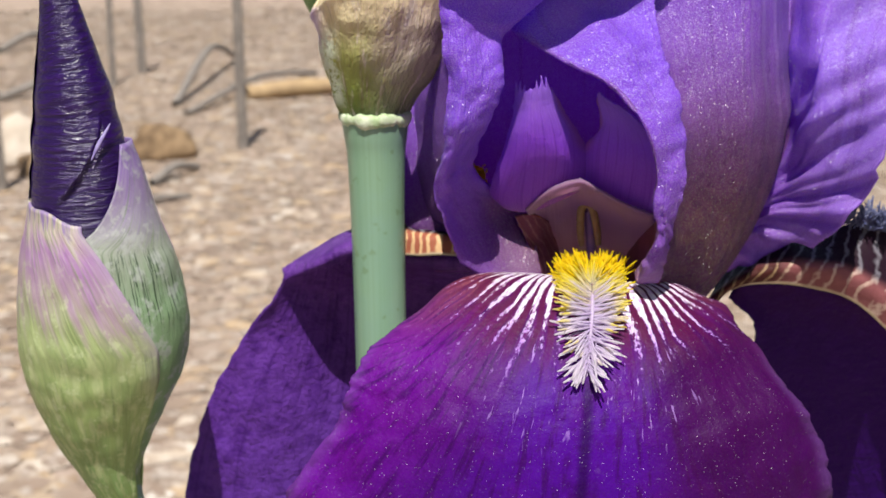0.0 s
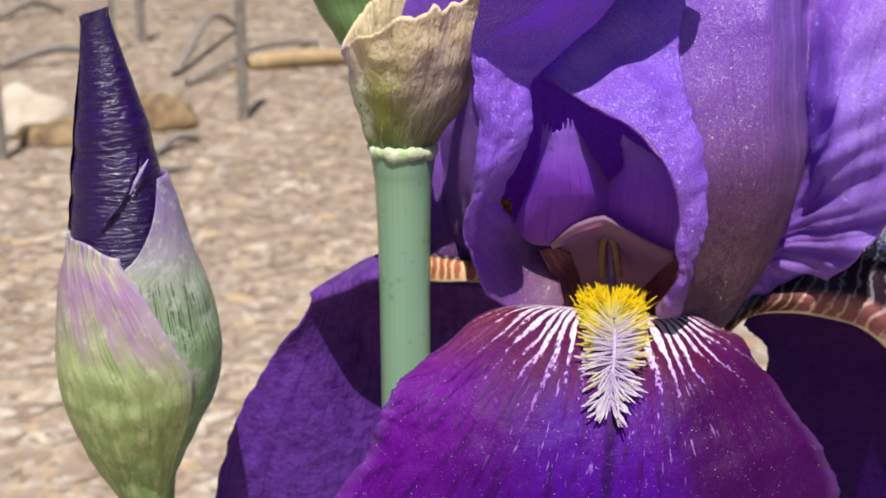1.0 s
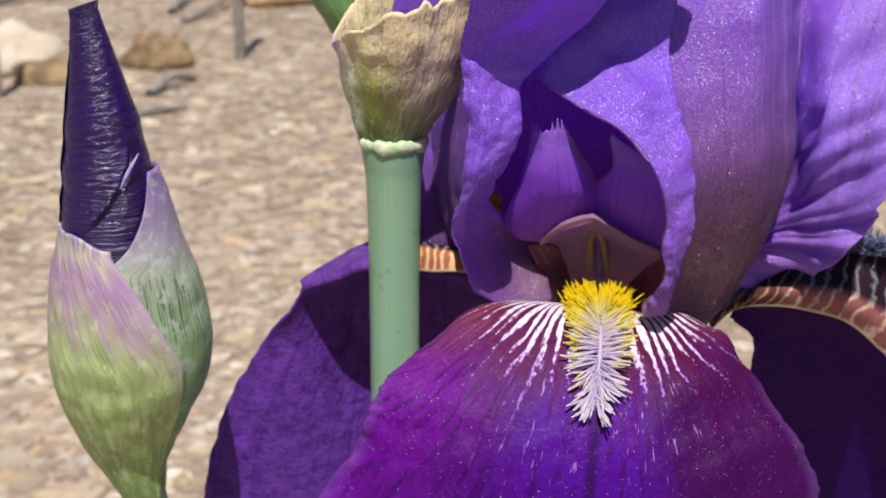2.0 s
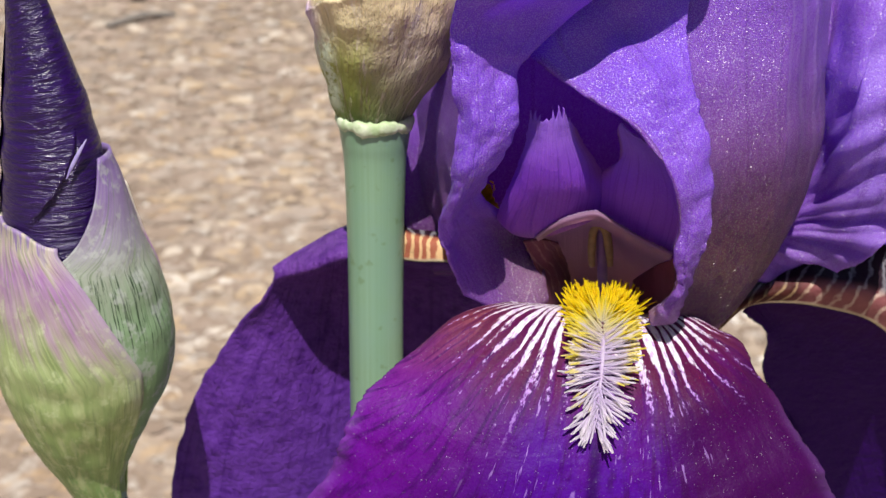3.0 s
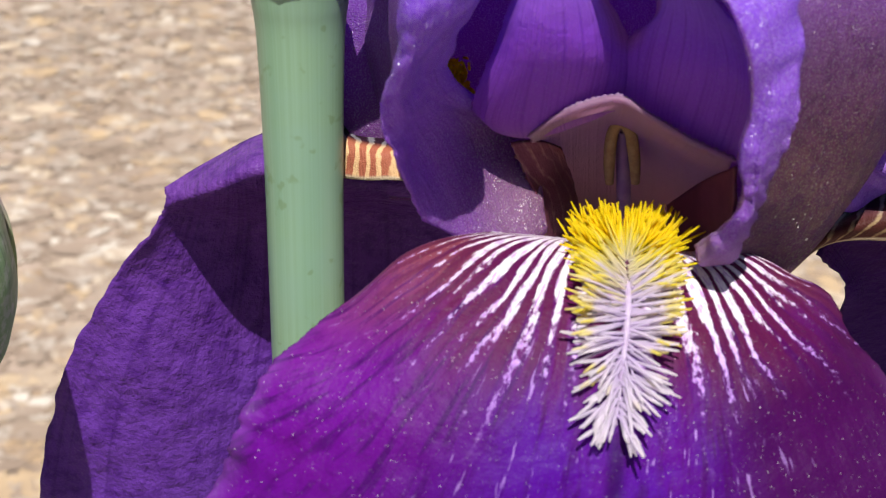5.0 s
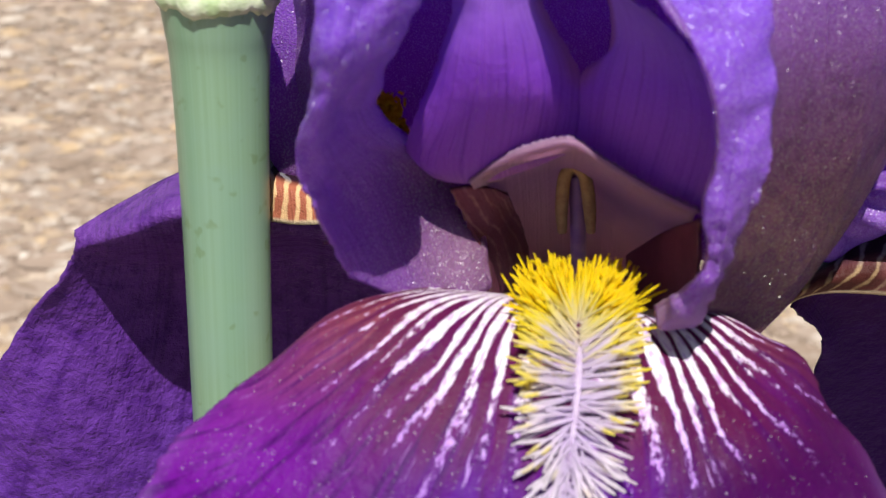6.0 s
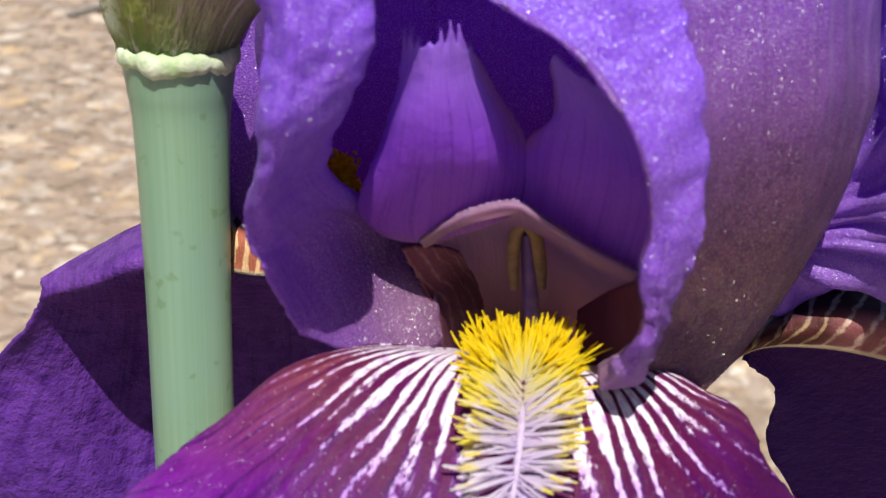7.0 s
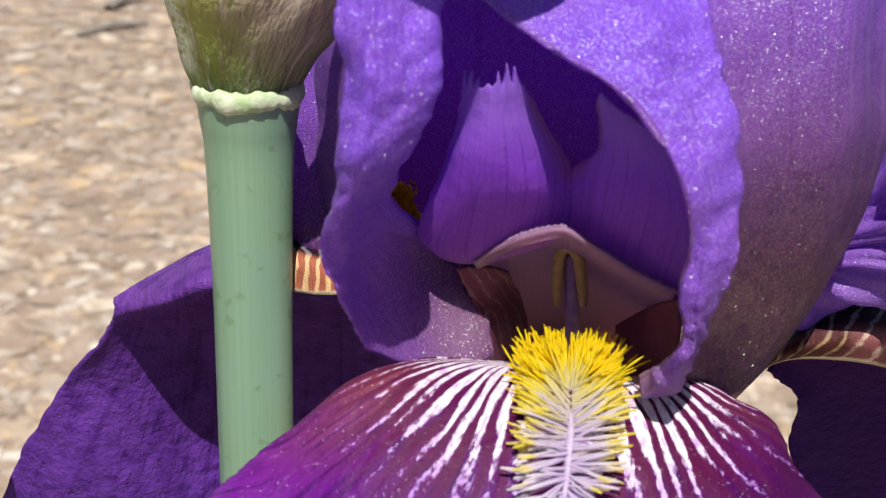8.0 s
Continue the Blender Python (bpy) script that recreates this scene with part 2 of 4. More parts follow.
def lip_material():
    n = Nodes("stigma_lip")
    b, veins, glitter = petal_skin(n, 30, 0.4)
    v, u = n.attr("along"), n.attr("across")
    c = n.ramp(v, (0.0, (0.58, 0.40, 0.60)), (0.08, (0.48, 0.28, 0.46)), (0.28, (0.62, 0.40, 0.54)), (0.6, (0.62, 0.37, 0.47)), (0.95, (0.48, 0.22, 0.29)))
    # left corner paler: the sunlight there is put into the colour
    c = n.mix(n.math("MULTIPLY", n.span(u, 0.16, 0.02), n.span(v, 0.5, 0.3, 0, 0.4)), c, (0.66, 0.52, 0.50))
    c = n.mix(n.math("MULTIPLY", n.span(u, 0.6, 0.95), n.span(v, 0.34, 0.12, 0, 0.6)), c, (0.38, 0.18, 0.42))
    return n.finish(c, 0.5, b, 0.68, spec=0.3)


def plain_material(name, c1, c2, scale, rough, trans=0.0, bump=0.0, size=0.0002, spec=0.45, stretch=None):
    n = Nodes(name)
    f = n.noise(scale, n.uv(*stretch) if stretch else None, 3, 0.6)
    c = n.mix(n.span(f, 0.35, 0.65), c1, c2)
    b = n.bump(f, bump, size) if bump else None
    return n.finish(c, rough, b, trans, spec=spec)


def stem_material():
    n = Nodes("waxy_green_stem")
    f = n.noise(1.0, n.uv(60, 0.7), 3, 0.6)
    g = n.noise(90, None, 3)
    c = n.mix(n.span(f, 0.35, 0.7), (0.18, 0.305, 0.19), (0.205, 0.34, 0.23))
    c = n.mix(n.span(g, 0.4, 0.7, 0, 0.6), c, (0.19, 0.32, 0.25))
    spots = n.math("MULTIPLY", n.span(n.noise(420, None, 2, 0.5), 0.63, 0.70), 0.5)
    c = n.mix(spots, c, (0.12, 0.20, 0.08))
    b = n.bump(f, 0.08, 0.0002)
    return n.finish(c, 0.38, b, 0.0, spec=0.5)


def bract_material():
    n = Nodes("bud_bract")
    v, u = n.attr("along"), n.attr("across")
    f = n.noise(1.0, n.uv(26, 2.2), 4, 0.7)
    f2 = n.noise(1.0, n.uv(90, 4.0), 3, 0.6)
    h = n.math("ADD", v, n.math("MULTIPLY", n.math("SUBTRACT", f, 0.5), 0.5))
    c = n.ramp(h, (0.0, (0.22, 0.34, 0.10)), (0.12, (0.20, 0.33, 0.11)), (0.34, (0.28, 0.38, 0.13)), (0.60, (0.33, 0.40, 0.18)), (0.72, (0.36, 0.28, 0.30)), (0.86, (0.34, 0.18, 0.38)), (0.97, (0.47, 0.42, 0.33)), (1.0, (0.26, 0.18, 0.36)))
    c = n.mix(n.span(f2, 0.5, 0.7, 0, 0.6), c, (0.17, 0.24, 0.09))
    c = n.mix(n.math("MULTIPLY", n.span(n.noise(1.0, n.uv(30, 9), 3, 0.6), 0.52, 0.62, 0, 0.6), n.span(v, 0.75, 0.5)), c, (0.44, 0.50, 0.24))
    c = n.mix(n.math("MULTIPLY", n.span(n.noise(1.0, n.uv(60, 6), 4, 0.7), 0.54, 0.66), n.span(v, 0.55, 0.8, 0, 0.5)), c, (0.46, 0.42, 0.42))
    seam_edge = n.math("MULTIPLY", n.span(n.math("ADD", u, n.math("MULTIPLY", f, 0.06)), 0.98, 1.03), n.span(v, 0.35, 0.6))
    c = n.mix(n.math("MULTIPLY", seam_edge, 0.6), c, (0.38, 0.30, 0.42))
    cream = n.math("MULTIPLY", n.span(n.math("ADD", v, n.math("MULTIPLY", f2, 0.2)), 0.95, 1.05), n.span(u, 0.72, 0.60))
    c = n.mix(n.math("MULTIPLY", cream, 0.8), c, (0.66, 0.60, 0.52))
    c = n.mix(n.math("MULTIPLY", n.span(n.noise(520, None, 4, 0.7), 0.54, 0.64), n.span(v, 0.95, 0.6, 0, 0.5)), c, (0.52, 0.58, 0.34))
    net = n.cells(1.0, n.uv(34, 11))
    c = n.mix(n.math("MULTIPLY", n.span(net, 0.42, 0.20, 0, 0.45), n.span(v, 0.72, 0.5)), c, (0.46, 0.53, 0.27))
    c = n.mix(n.math("MULTIPLY", n.span(net, 0.50, 0.75, 0, 0.5), n.span(v, 0.75, 0.5)), c, (0.19, 0.27, 0.09))
    b = n.bump(f2, 0.6, 0.0004)
    b = n.bump(net, 0.35, 0.0004, b)
    b = n.bump(n.noise(140, None, 4), 0.2, 0.0008, b)
    return n.finish(c, 0.5, b, 0.12, spec=0.4)


def side_bract_material():
    n = Nodes("bud_side_bract")
    v = n.attr("along")
    f = n.noise(1.0, n.uv(60, 2.4), 4, 0.65)
    h = n.math("ADD", v, n.math("MULTIPLY", n.math("SUBTRACT", f, 0.5), 0.25))
    c = n.ramp(h, (0.0, (0.20, 0.32, 0.10)), (0.35, (0.16, 0.29, 0.12)), (0.62, (0.20, 0.30, 0.17)), (0.78, (0.30, 0.33, 0.27)), (0.92, (0.27, 0.20, 0.36)), (1.0, (0.20, 0.12, 0.34)))
    dk = n.math("MULTIPLY", n.span(n.noise(1.0, n.uv(110, 5), 3, 0.7), 0.54, 0.6), n.math("MULTIPLY", n.span(v, 0.5, 0.6), n.span(v, 0.85, 0.7)))
    c = n.mix(dk, c, (0.03, 0.06, 0.03))
    c = n.mix(n.math("MULTIPLY", n.span(n.noise(380, None, 4, 0.7), 0.5, 0.62), 0.55), c, (0.42, 0.44, 0.42))
    c = n.mix(n.math("MULTIPLY", n.span(n.noise(1.0, n.uv(40, 3), 4, 0.7), 0.55, 0.65), n.span(v, 0.6, 0.85, 0, 0.7)), c, (0.16, 0.22, 0.12))
    b = n.bump(f, 0.25, 0.0004)
    b = n.bump(n.noise(150, None, 4), 0.5, 0.0010, b)
    return n.finish(c, 0.45, b, 0.12, spec=0.45)


def bud_petal_material():
    n = Nodes("rolled_bud_petal")
    w = n.noise(1.0, n.uv(10, 58), 4, 0.62, 0.3)
    g = n.noise(900, None, 3)
    c = n.mix(n.span(w, 0.4, 0.7), (0.012, 0.0012, 0.050), (0.022, 0.0022, 0.08))
    b = n.bump(w, 1.0, 0.0007)
    b = n.bump(g, 0.25, 0.0002, b)
    return n.finish(c, 0.28, b, 0.0, spec=0.42)


def spathe_material():
    n = Nodes("papery_spathe")
    v, u = n.attr("along"), n.attr("across")
    f = n.noise(1.0, n.uv(60, 1.6), 4, 0.65)
    big = n.noise(1.0, n.uv(14, 2.5), 4, 0.65)
    h = n.math("ADD", v, n.math("MULTIPLY", n.math("SUBTRACT", f, 0.5), 0.34))
    green = n.ramp(h, (0.0, (0.13, 0.22, 0.07)), (0.3, (0.22, 0.28, 0.05)), (0.6, (0.36, 0.37, 0.10)), (0.82, (0.62, 0.52, 0.30)), (1.0, (0.80, 0.66, 0.42)))
    tan = n.ramp(h, (0.0, (0.15, 0.20, 0.09)), (0.25, (0.32, 0.34, 0.18)), (0.60, (0.47, 0.38, 0.30)), (0.80, (0.55, 0.43, 0.33)), (0.90, (0.78, 0.62, 0.40)), (1.0, (0.86, 0.72, 0.48)))
    c = n.mix(n.span(n.math("ADD", u, n.math("MULTIPLY", big, 0.2)), 0.66, 0.82), green, tan)
    c = n.mix(n.math("MULTIPLY", n.math("MULTIPLY", n.span(u, 0.31, 0.36), n.span(u, 0.50, 0.42)), n.span(h, 0.62, 0.8)), c, (0.50, 0.36, 0.56))
    c = n.mix(n.span(f, 0.52, 0.68, 0, 0.45), c, (0.20, 0.15, 0.08))
    c = n.mix(n.span(n.noise(1.0, n.uv(34, 2.0), 4, 0.7), 0.54, 0.66, 0, 0.7), c, (0.72, 0.62, 0.54))
    fleck = n.math("MULTIPLY", n.span(n.noise(420, None, 4, 0.75), 0.42, 0.52), n.math("MULTIPLY", n.span(u, 0.54, 0.48), n.span(v, 0.9, 0.7)))
    c = n.mix(n.math("MULTIPLY", n.math("MULTIPLY", fleck, n.span(v, 0.15, 0.35)), 0.9), c, (0.70, 0.76, 0.58))
    b = n.bump(f, 0.7, 0.0006)
    b = n.bump(n.noise(1.0, n.uv(30, 5), 4, 0.7), 0.7, 0.0012, b)
    b = n.bump(n.noise(240, None, 3), 0.45, 0.0011, b)
    return n.finish(c, 0.5, b, 0.22, spec=0.35)


def mulch_material():
    n = Nodes("mulch_ground")
    p = n.place()
    f = n.noise(9, p, 6, 0.7)
    g = n.noise(34, p, 5, 0.7)
    c = n.ramp(n.math("ADD", n.math("MULTIPLY", f, 0.5), n.math("MULTIPLY", g, 0.5)), (0.28, (0.24, 0.18, 0.14)), (0.45, (0.30, 0.23, 0.18)), (0.56, (0.35, 0.27, 0.22)), (0.72, (0.43, 0.365, 0.31)))
    b = n.bump(g, 0.4, 0.01)
    return n.finish(c, 0.9, b, 0.0, spec=0.2)


def chip_material():
    n = Nodes("leaf_litter_chips")
    r = n.t.nodes.new("ShaderNodeNewGeometry").outputs["Random Per Island"]
    c = n.ramp(r, (0.0, (0.19, 0.14, 0.105)), (0.25, (0.255, 0.19, 0.147)), (0.5, (0.30, 0.232, 0.185)), (0.7, (0.34, 0.282, 0.24)), (0.86, (0.42, 0.30, 0.18)), (1.0, (0.56, 0.51, 0.46)))
    c = n.mix(n.span(n.noise(7, None, 4, 0.6), 0.42, 0.62, 0, 0.45), c, (0.21, 0.155, 0.115))
    c = n.mix(n.span(n.noise(24, None, 4, 0.65), 0.54, 0.64, 0, 0.6), c, (0.50, 0.45, 0.40))
    c = n.mix(n.span(n.noise(17, None, 4, 0.65), 0.57, 0.66, 0, 0.5), c, (0.40, 0.27, 0.15))
    c = n.mix(n.span(n.noise(60, None, 4), 0.45, 0.7, 0, 0.3), c, (0.25, 0.185, 0.14))
    return n.finish(c, 0.85, None, 0.0, spec=0.25)


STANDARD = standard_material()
FALL = fall_material()
REAR_FALL = rear_fall_material("folded_fall_petal", (0.125, 0.045, 0.24), (0.10, 0.030, 0.21), (0.092, 0.028, 0.27))
# darker, duller copy for the rear right fall: its shade put into the colour
SHADED_FALL = rear_fall_material("shaded_fall_petal", (0.034, 0.005, 0.070), (0.024, 0.0025, 0.078), (0.024, 0.0025, 0.10), 0.06)
HAFT = haft_material("orange_striped_haft", (0.42, 0.15, 0.08), (0.28, 0.07, 0.05), (0.74, 0.50, 0.26), -0.1, 0.7, 34.0)
PINK_HAFT = haft_material("pink_striped_haft", (0.30, 0.11, 0.115), (0.17, 0.05, 0.055), (0.58, 0.42, 0.34), 0.40, 1.2, 84.0, 0.45)
CLAW = haft_material("striped_claw", (0.17, 0.05, 0.085), (0.12, 0.028, 0.05), (0.32, 0.17, 0.16), 0.5, 1.5, 24.0, rim=False)
STYLE = style_material()
LIP = lip_material()
STEM = stem_material()
BRACT = bract_material()
SIDE_BRACT = side_bract_material()
BUD_PETAL = bud_petal_material()
SPATHE = spathe_material()
MULCH = mulch_material()
CHIPS = chip_material()
ANTHER = plain_material("anther_pollen", (0.34, 0.21, 0.10), (0.27, 0.15, 0.075), 1500, 0.8, 0.1, 0.5, 0.0003)
MAROON = plain_material("maroon_claw", (0.19, 0.045, 0.085), (0.26, 0.065, 0.12), 220, 0.5, 0.45, 0.3, 0.0003)
FILAMENT = plain_material("filament", (0.22, 0.10, 0.30), (0.30, 0.15, 0.32), 500, 0.5, 0.2)
GREEN_BRACT = plain_material("green_bract", (0.13, 0.26, 0.09), (0.22, 0.35, 0.14), 1.0, 0.5, 0.15, 0.4, 0.0004, stretch=(50, 1.2))
RING = plain_material("node_ring", (0.38, 0.50, 0.26), (0.62, 0.68, 0.50), 420, 0.55, 0.1, 0.6, 0.0006)
TUBE = plain_material("flower_tube", (0.14, 0.25, 0.09), (0.22, 0.22, 0.16), 200, 0.5, 0.1)
PETAL_EDGE = plain_material("pale_petal_edge", (0.22, 0.17, 0.42), (0.32, 0.27, 0.52), 600, 0.5, 0.1)
PLATE = plain_material("beard_plate", (0.55, 0.42, 0.62), (0.66, 0.58, 0.72), 500, 0.5, 0.2)
BLUE_HAIR = plain_material("blue_beard_hair", (0.09, 0.10, 0.22), (0.20, 0.22, 0.34), 400, 0.5, 0.3)
WOOD = plain_material("weathered_wood", (0.17, 0.15, 0.135), (0.24, 0.21, 0.185), 40, 0.85, 0.0, 0.6, 0.01)
OCHRE = plain_material("ochre_log", (0.40, 0.28, 0.15), (0.32, 0.22, 0.12), 20, 0.85, 0.0, 0.6, 0.01)
ROCK = plain_material("pale_rock", (0.42, 0.35, 0.28), (0.50, 0.43, 0.36), 14, 0.9, 0.0, 0.7, 0.02)
BROWN_ROCK = plain_material("brown_rock", (0.12, 0.075, 0.04), (0.27, 0.18, 0.10), 12, 0.9, 0.0, 0.7, 0.02)


def hair_material():
    n = Nodes("beard_hair")
    t, w = n.attr("tip"), n.attr("warm")
    pale = n.mix(t, (0.74, 0.64, 0.82), (0.88, 0.84, 0.88))
    dab = n.math("MULTIPLY", n.span(t, 0.66, 0.82), n.span(w, 0.12, 0.42, 0, 0.9))
    gold = n.math("ADD", n.math("MULTIPLY", t, 0.9), n.math("MULTIPLY", n.math("SUBTRACT", w, 0.75), 0.85), clamp=True)
    yel = n.ramp(gold, (0.0, (0.80, 0.74, 0.66)), (0.45, (0.82, 0.76, 0.42)), (0.8, (0.90, 0.80, 0.05)), (1.0, (0.92, 0.76, 0.015)))
    c = n.mix(n.span(w, 0.30, 0.75), n.mix(dab, pale, (0.88, 0.78, 0.12)), yel)
    return n.finish(c, 0.45, None, 0.72, spec=0.3)


HAIR = hair_material()


# ---- building helpers ----
FLOWER = Vector((0.0, 0.0, 0.65))            # where the anther of the open flower stands; shapes below are in mm from it


def mm(p):
    return FLOWER + Vector(p) / 1000


def thing(name, at_place, label, category, group="", kind=""):
    ob = new(name)
    ob.location = at_place
    ob.empty_display_size = 0.01
    return tagged(ob, label, category, group, kind)


def part(name, data, material, parent, label=""):
    """A mesh, in world coordinates, as one part under a thing or another part."""

    if isinstance(data, bmesh.types.BMesh):
        me = bpy.data.meshes.new(name)
        data.to_mesh(me)
        data.free()
    else:
        me = data
    base = Vector(BASE[parent.name])
    me.transform(Matrix.Translation(-base))
    me.materials.append(material)
    ob = new(name, me)
    ob.parent = parent
    BASE[ob.name] = tuple(base)
    if label:
        ob["label"] = label
    return ob


BASE = {}


def based(ob):
    BASE[ob.name] = tuple(ob.location)
    return ob


def weights(n, m, pull=0.5):
    """Cardinal spline weights that take n knots to m samples."""
    w = np.zeros((m, n))
    for i, s in enumerate(np.linspace(0, n - 1, m)):
        k = min(int(s), n - 2)
        f = s - k
        a = pull
        c = (-a * f + 2 * a * f * f - a * f ** 3, 1 + (a - 3) * f * f + (2 - a) * f ** 3, a * f + (3 - 2 * a) * f * f + (a - 2) * f ** 3, -a * f * f + a * f ** 3)
        for o, x in zip((-1, 0, 1, 2), c):
            j = k + o
            if j < 0:
                w[i, 0] += 2 * x
                w[i, 1] -= x
            elif j > n - 1:
                w[i, n - 1] += 2 * x
                w[i, n - 2] -= x
            else:
                w[i, j] += x
    return w


def surface(rows, nu=60, nv=60, pull=0.5):
    """Smooth grid of points (nv, nu, 3), in mm, over rows of knots."""
    c = np.array(rows, float)
    return np.einsum("vi,ijk,uj->vuk", weights(c.shape[0], nv), c, weights(c.shape[1], nu, pull))


def normals(g):
    du, dv = np.gradient(g, axis=1), np.gradient(g, axis=0)
    n = np.cross(du, dv)
    return n / np.maximum(np.linalg.norm(n, axis=2, keepdims=True), 1e-9)


def ruffle(g, amount, size, edge=1.0, seed=0.0):
    """Soft waves that grow towards the sides of a petal."""
    n = normals(g)
    h, w = g.shape[:2]
    out = g.copy()
    for i in range(h):
        for j in range(w):
            u = j / (w - 1)
            k = (1 - edge) + edge * abs(2 * u - 1) ** 2
            out[i, j] += n[i, j] * amount * k * noise.noise(Vector(g[i, j]) / size + Vector((seed, seed * 2, 0)))
    return out


def grid_mesh(name, g, extra=None):
    """A smooth mesh over a grid of points in mm, with UV and the attributes across and along."""
    h, w = g.shape[:2]
    verts = (g.reshape(-1, 3) / 1000 + np.array(FLOWER)).tolist()
    faces = [(i * w + j, i * w + j + 1, (i + 1) * w + j + 1, (i + 1) * w + j) for i in range(h - 1) for j in range(w - 1)]
    me = bpy.data.meshes.new(name)
    me.from_pydata(verts, [], faces)
    vv, uu = np.meshgrid(np.linspace(0, 1, h), np.linspace(0, 1, w), indexing="ij")
    loop = np.zeros(len(me.loops), dtype=np.int32)
    me.loops.foreach_get("vertex_index", loop)
    layer = me.uv_layers.new(name="UVMap")
    layer.data.foreach_set("uv", np.stack([uu.ravel()[loop], vv.ravel()[loop]], 1).astype(np.float32).ravel())
    values = {"across": uu, "along": vv}
    values.update(extra or {})
    for key, val in values.items():
        a = me.attributes.new(key, "FLOAT", "POINT")
        a.data.foreach_set("value", np.asarray(val, dtype=np.float32).ravel())
    me.shade_smooth()
    return me


def nibble(g, amount, seed):
    """Uneven free margins."""
    h, w = g.shape[:2]
    for a, b in ((0, 1), (w - 1, w - 2)):
        for i in range(h):
            d = g[i, a] - g[i, b]
            d /= max(np.linalg.norm(d), 1e-6)
            g[i, a] += d * amount * (noise.noise(Vector((i * 0.35, a, seed))) + 0.6 * noise.noise(Vector((i * 0.9, a, seed))))
    return g


def thicken(ob, thick):
    m = ob.modifiers.new("thickness", "SOLIDIFY")
    m.thickness, m.offset, m.use_quality_normals = thick, 0.0, True
    return ob


def petal(name, rows, material, parent, label="", nu=60, nv=60, wave=0.0, size=8.0, edge=1.0, thick=0.00035, extra=None, seed=0.0, shape=None, pull=0.5):
    g = surface(rows, nu, nv, pull)
    if wave:
        g = ruffle(g, wave, size, edge, seed)
    if shape:
        g = shape(g)
    g = nibble(g, 0.4, seed)
    return thicken(part(name, grid_mesh(name, g, extra(g) if extra else None), material, parent, label), thick)


def tube(name, points, radii, sides=24, caps=True, squash=1.0):
    """A round, tapered tube along smooth points in mm."""
    n = max(2, (len(points) - 1) * 8 + 1)
    w = weights(len(points), n)
    c, r = w @ np.array(points, float), w @ np.array(radii, float)
    t = np.gradient(c, axis=0)
    t /= np.linalg.norm(t, axis=1, keepdims=True)
    ref = np.array((0.0, -1.0, 0.0)) if abs(t[0][1]) < 0.9 else np.array((1.0, 0.0, 0.0))
    g = np.zeros((n, sides + 1, 3))
    for i in range(n):
        a = np.cross(t[i], ref)
        a /= np.linalg.norm(a)
        b = np.cross(t[i], a)
        for j in range(sides + 1):
            q = 2 * math.pi * j / sides
            g[i, j] = c[i] + r[i] * (a * math.cos(q) + b * math.sin(q) * squash)
    return g


def lump(name, centre, size, seed, flat=0.6):
    """A rough stone, in metres."""
    bm = bmesh.new()
    bmesh.ops.create_icosphere(bm, subdivisions=3, radius=1)
    for v in bm.verts:
        d = v.co.normalized()
        k = 1 + 0.35 * noise.noise(d * 1.3 + Vector((seed, 0, 0))) + 0.12 * noise.noise(d * 4 + Vector((0, seed, 0)))
        v.co = Vector((d.x * size[0], d.y * size[1], max(d.z, -0.25) * size[2])) * k + Vector(centre)
    return bm


# ---- the open flower ----
flower = based(thing("iris_flower", (0.0, 0.022, 0.0), "open bearded iris with violet standards and deep purple falls", "flower"))

# front fall: rows from the haft, over the shoulder and down the blade
F_HAFT = [(-15, -8, -9.5), (-9, -4, -10.0), (-3, -1, -13.5), (3, -1, -14.5), (9, -3, -14.5), (16, -4, -16)]
F_RIDGE = [(-25.4, -17.0, -9.9), (-18.9, -15.5, -6.8), (-10.9, -13.5, -6.8), (5.5, -12.5, -8.8), (11.4, -11.5, -9.2), (18.2, -10.0, -12.2)]
F_SHOULDER = [(-30.6, -22.0, -13.2), (-20.5, -22.5, -10.4), (-9.9, -22.5, -9.5), (2.4, -22.0, -10.5), (12.4, -22.5, -12.1), (21.4, -19.0, -14.0)]
F_FRONT = [(-34.7, -26.0, -16.7), (-25.4, -30.0, -17.3), (-12.5, -31.5, -17.5), (1.3, -31.0, -18.2), (14.8, -29.0, -18.2), (26.6, -26.0, -20.1)]
F_BLADE = [(-37.4, -29.0, -22.7), (-27.2, -34.0, -25.6), (-13.5, -36.5, -26.1), (2.5, -36.0, -26.3), (17.5, -34.0, -26.5), (31.5, -30.0, -28.8)]
F_LOW = [(-45.5, -31.0, -36.0), (-30.3, -36.0, -38.2), (-14.2, -39.0, -39.1), (2.7, -39.0, -39.1), (17.5, -37.0, -37.5), (31.5, -31.0, -38.8)]
F_TIP = [(-42.5, -30.0, -46.7), (-28.8, -35.0, -51.1), (-13.0, -38.0, -52.9), (1.9, -38.0, -52.9), (15.6, -35.0, -50.2), (27.6, -30.0, -46.7)]


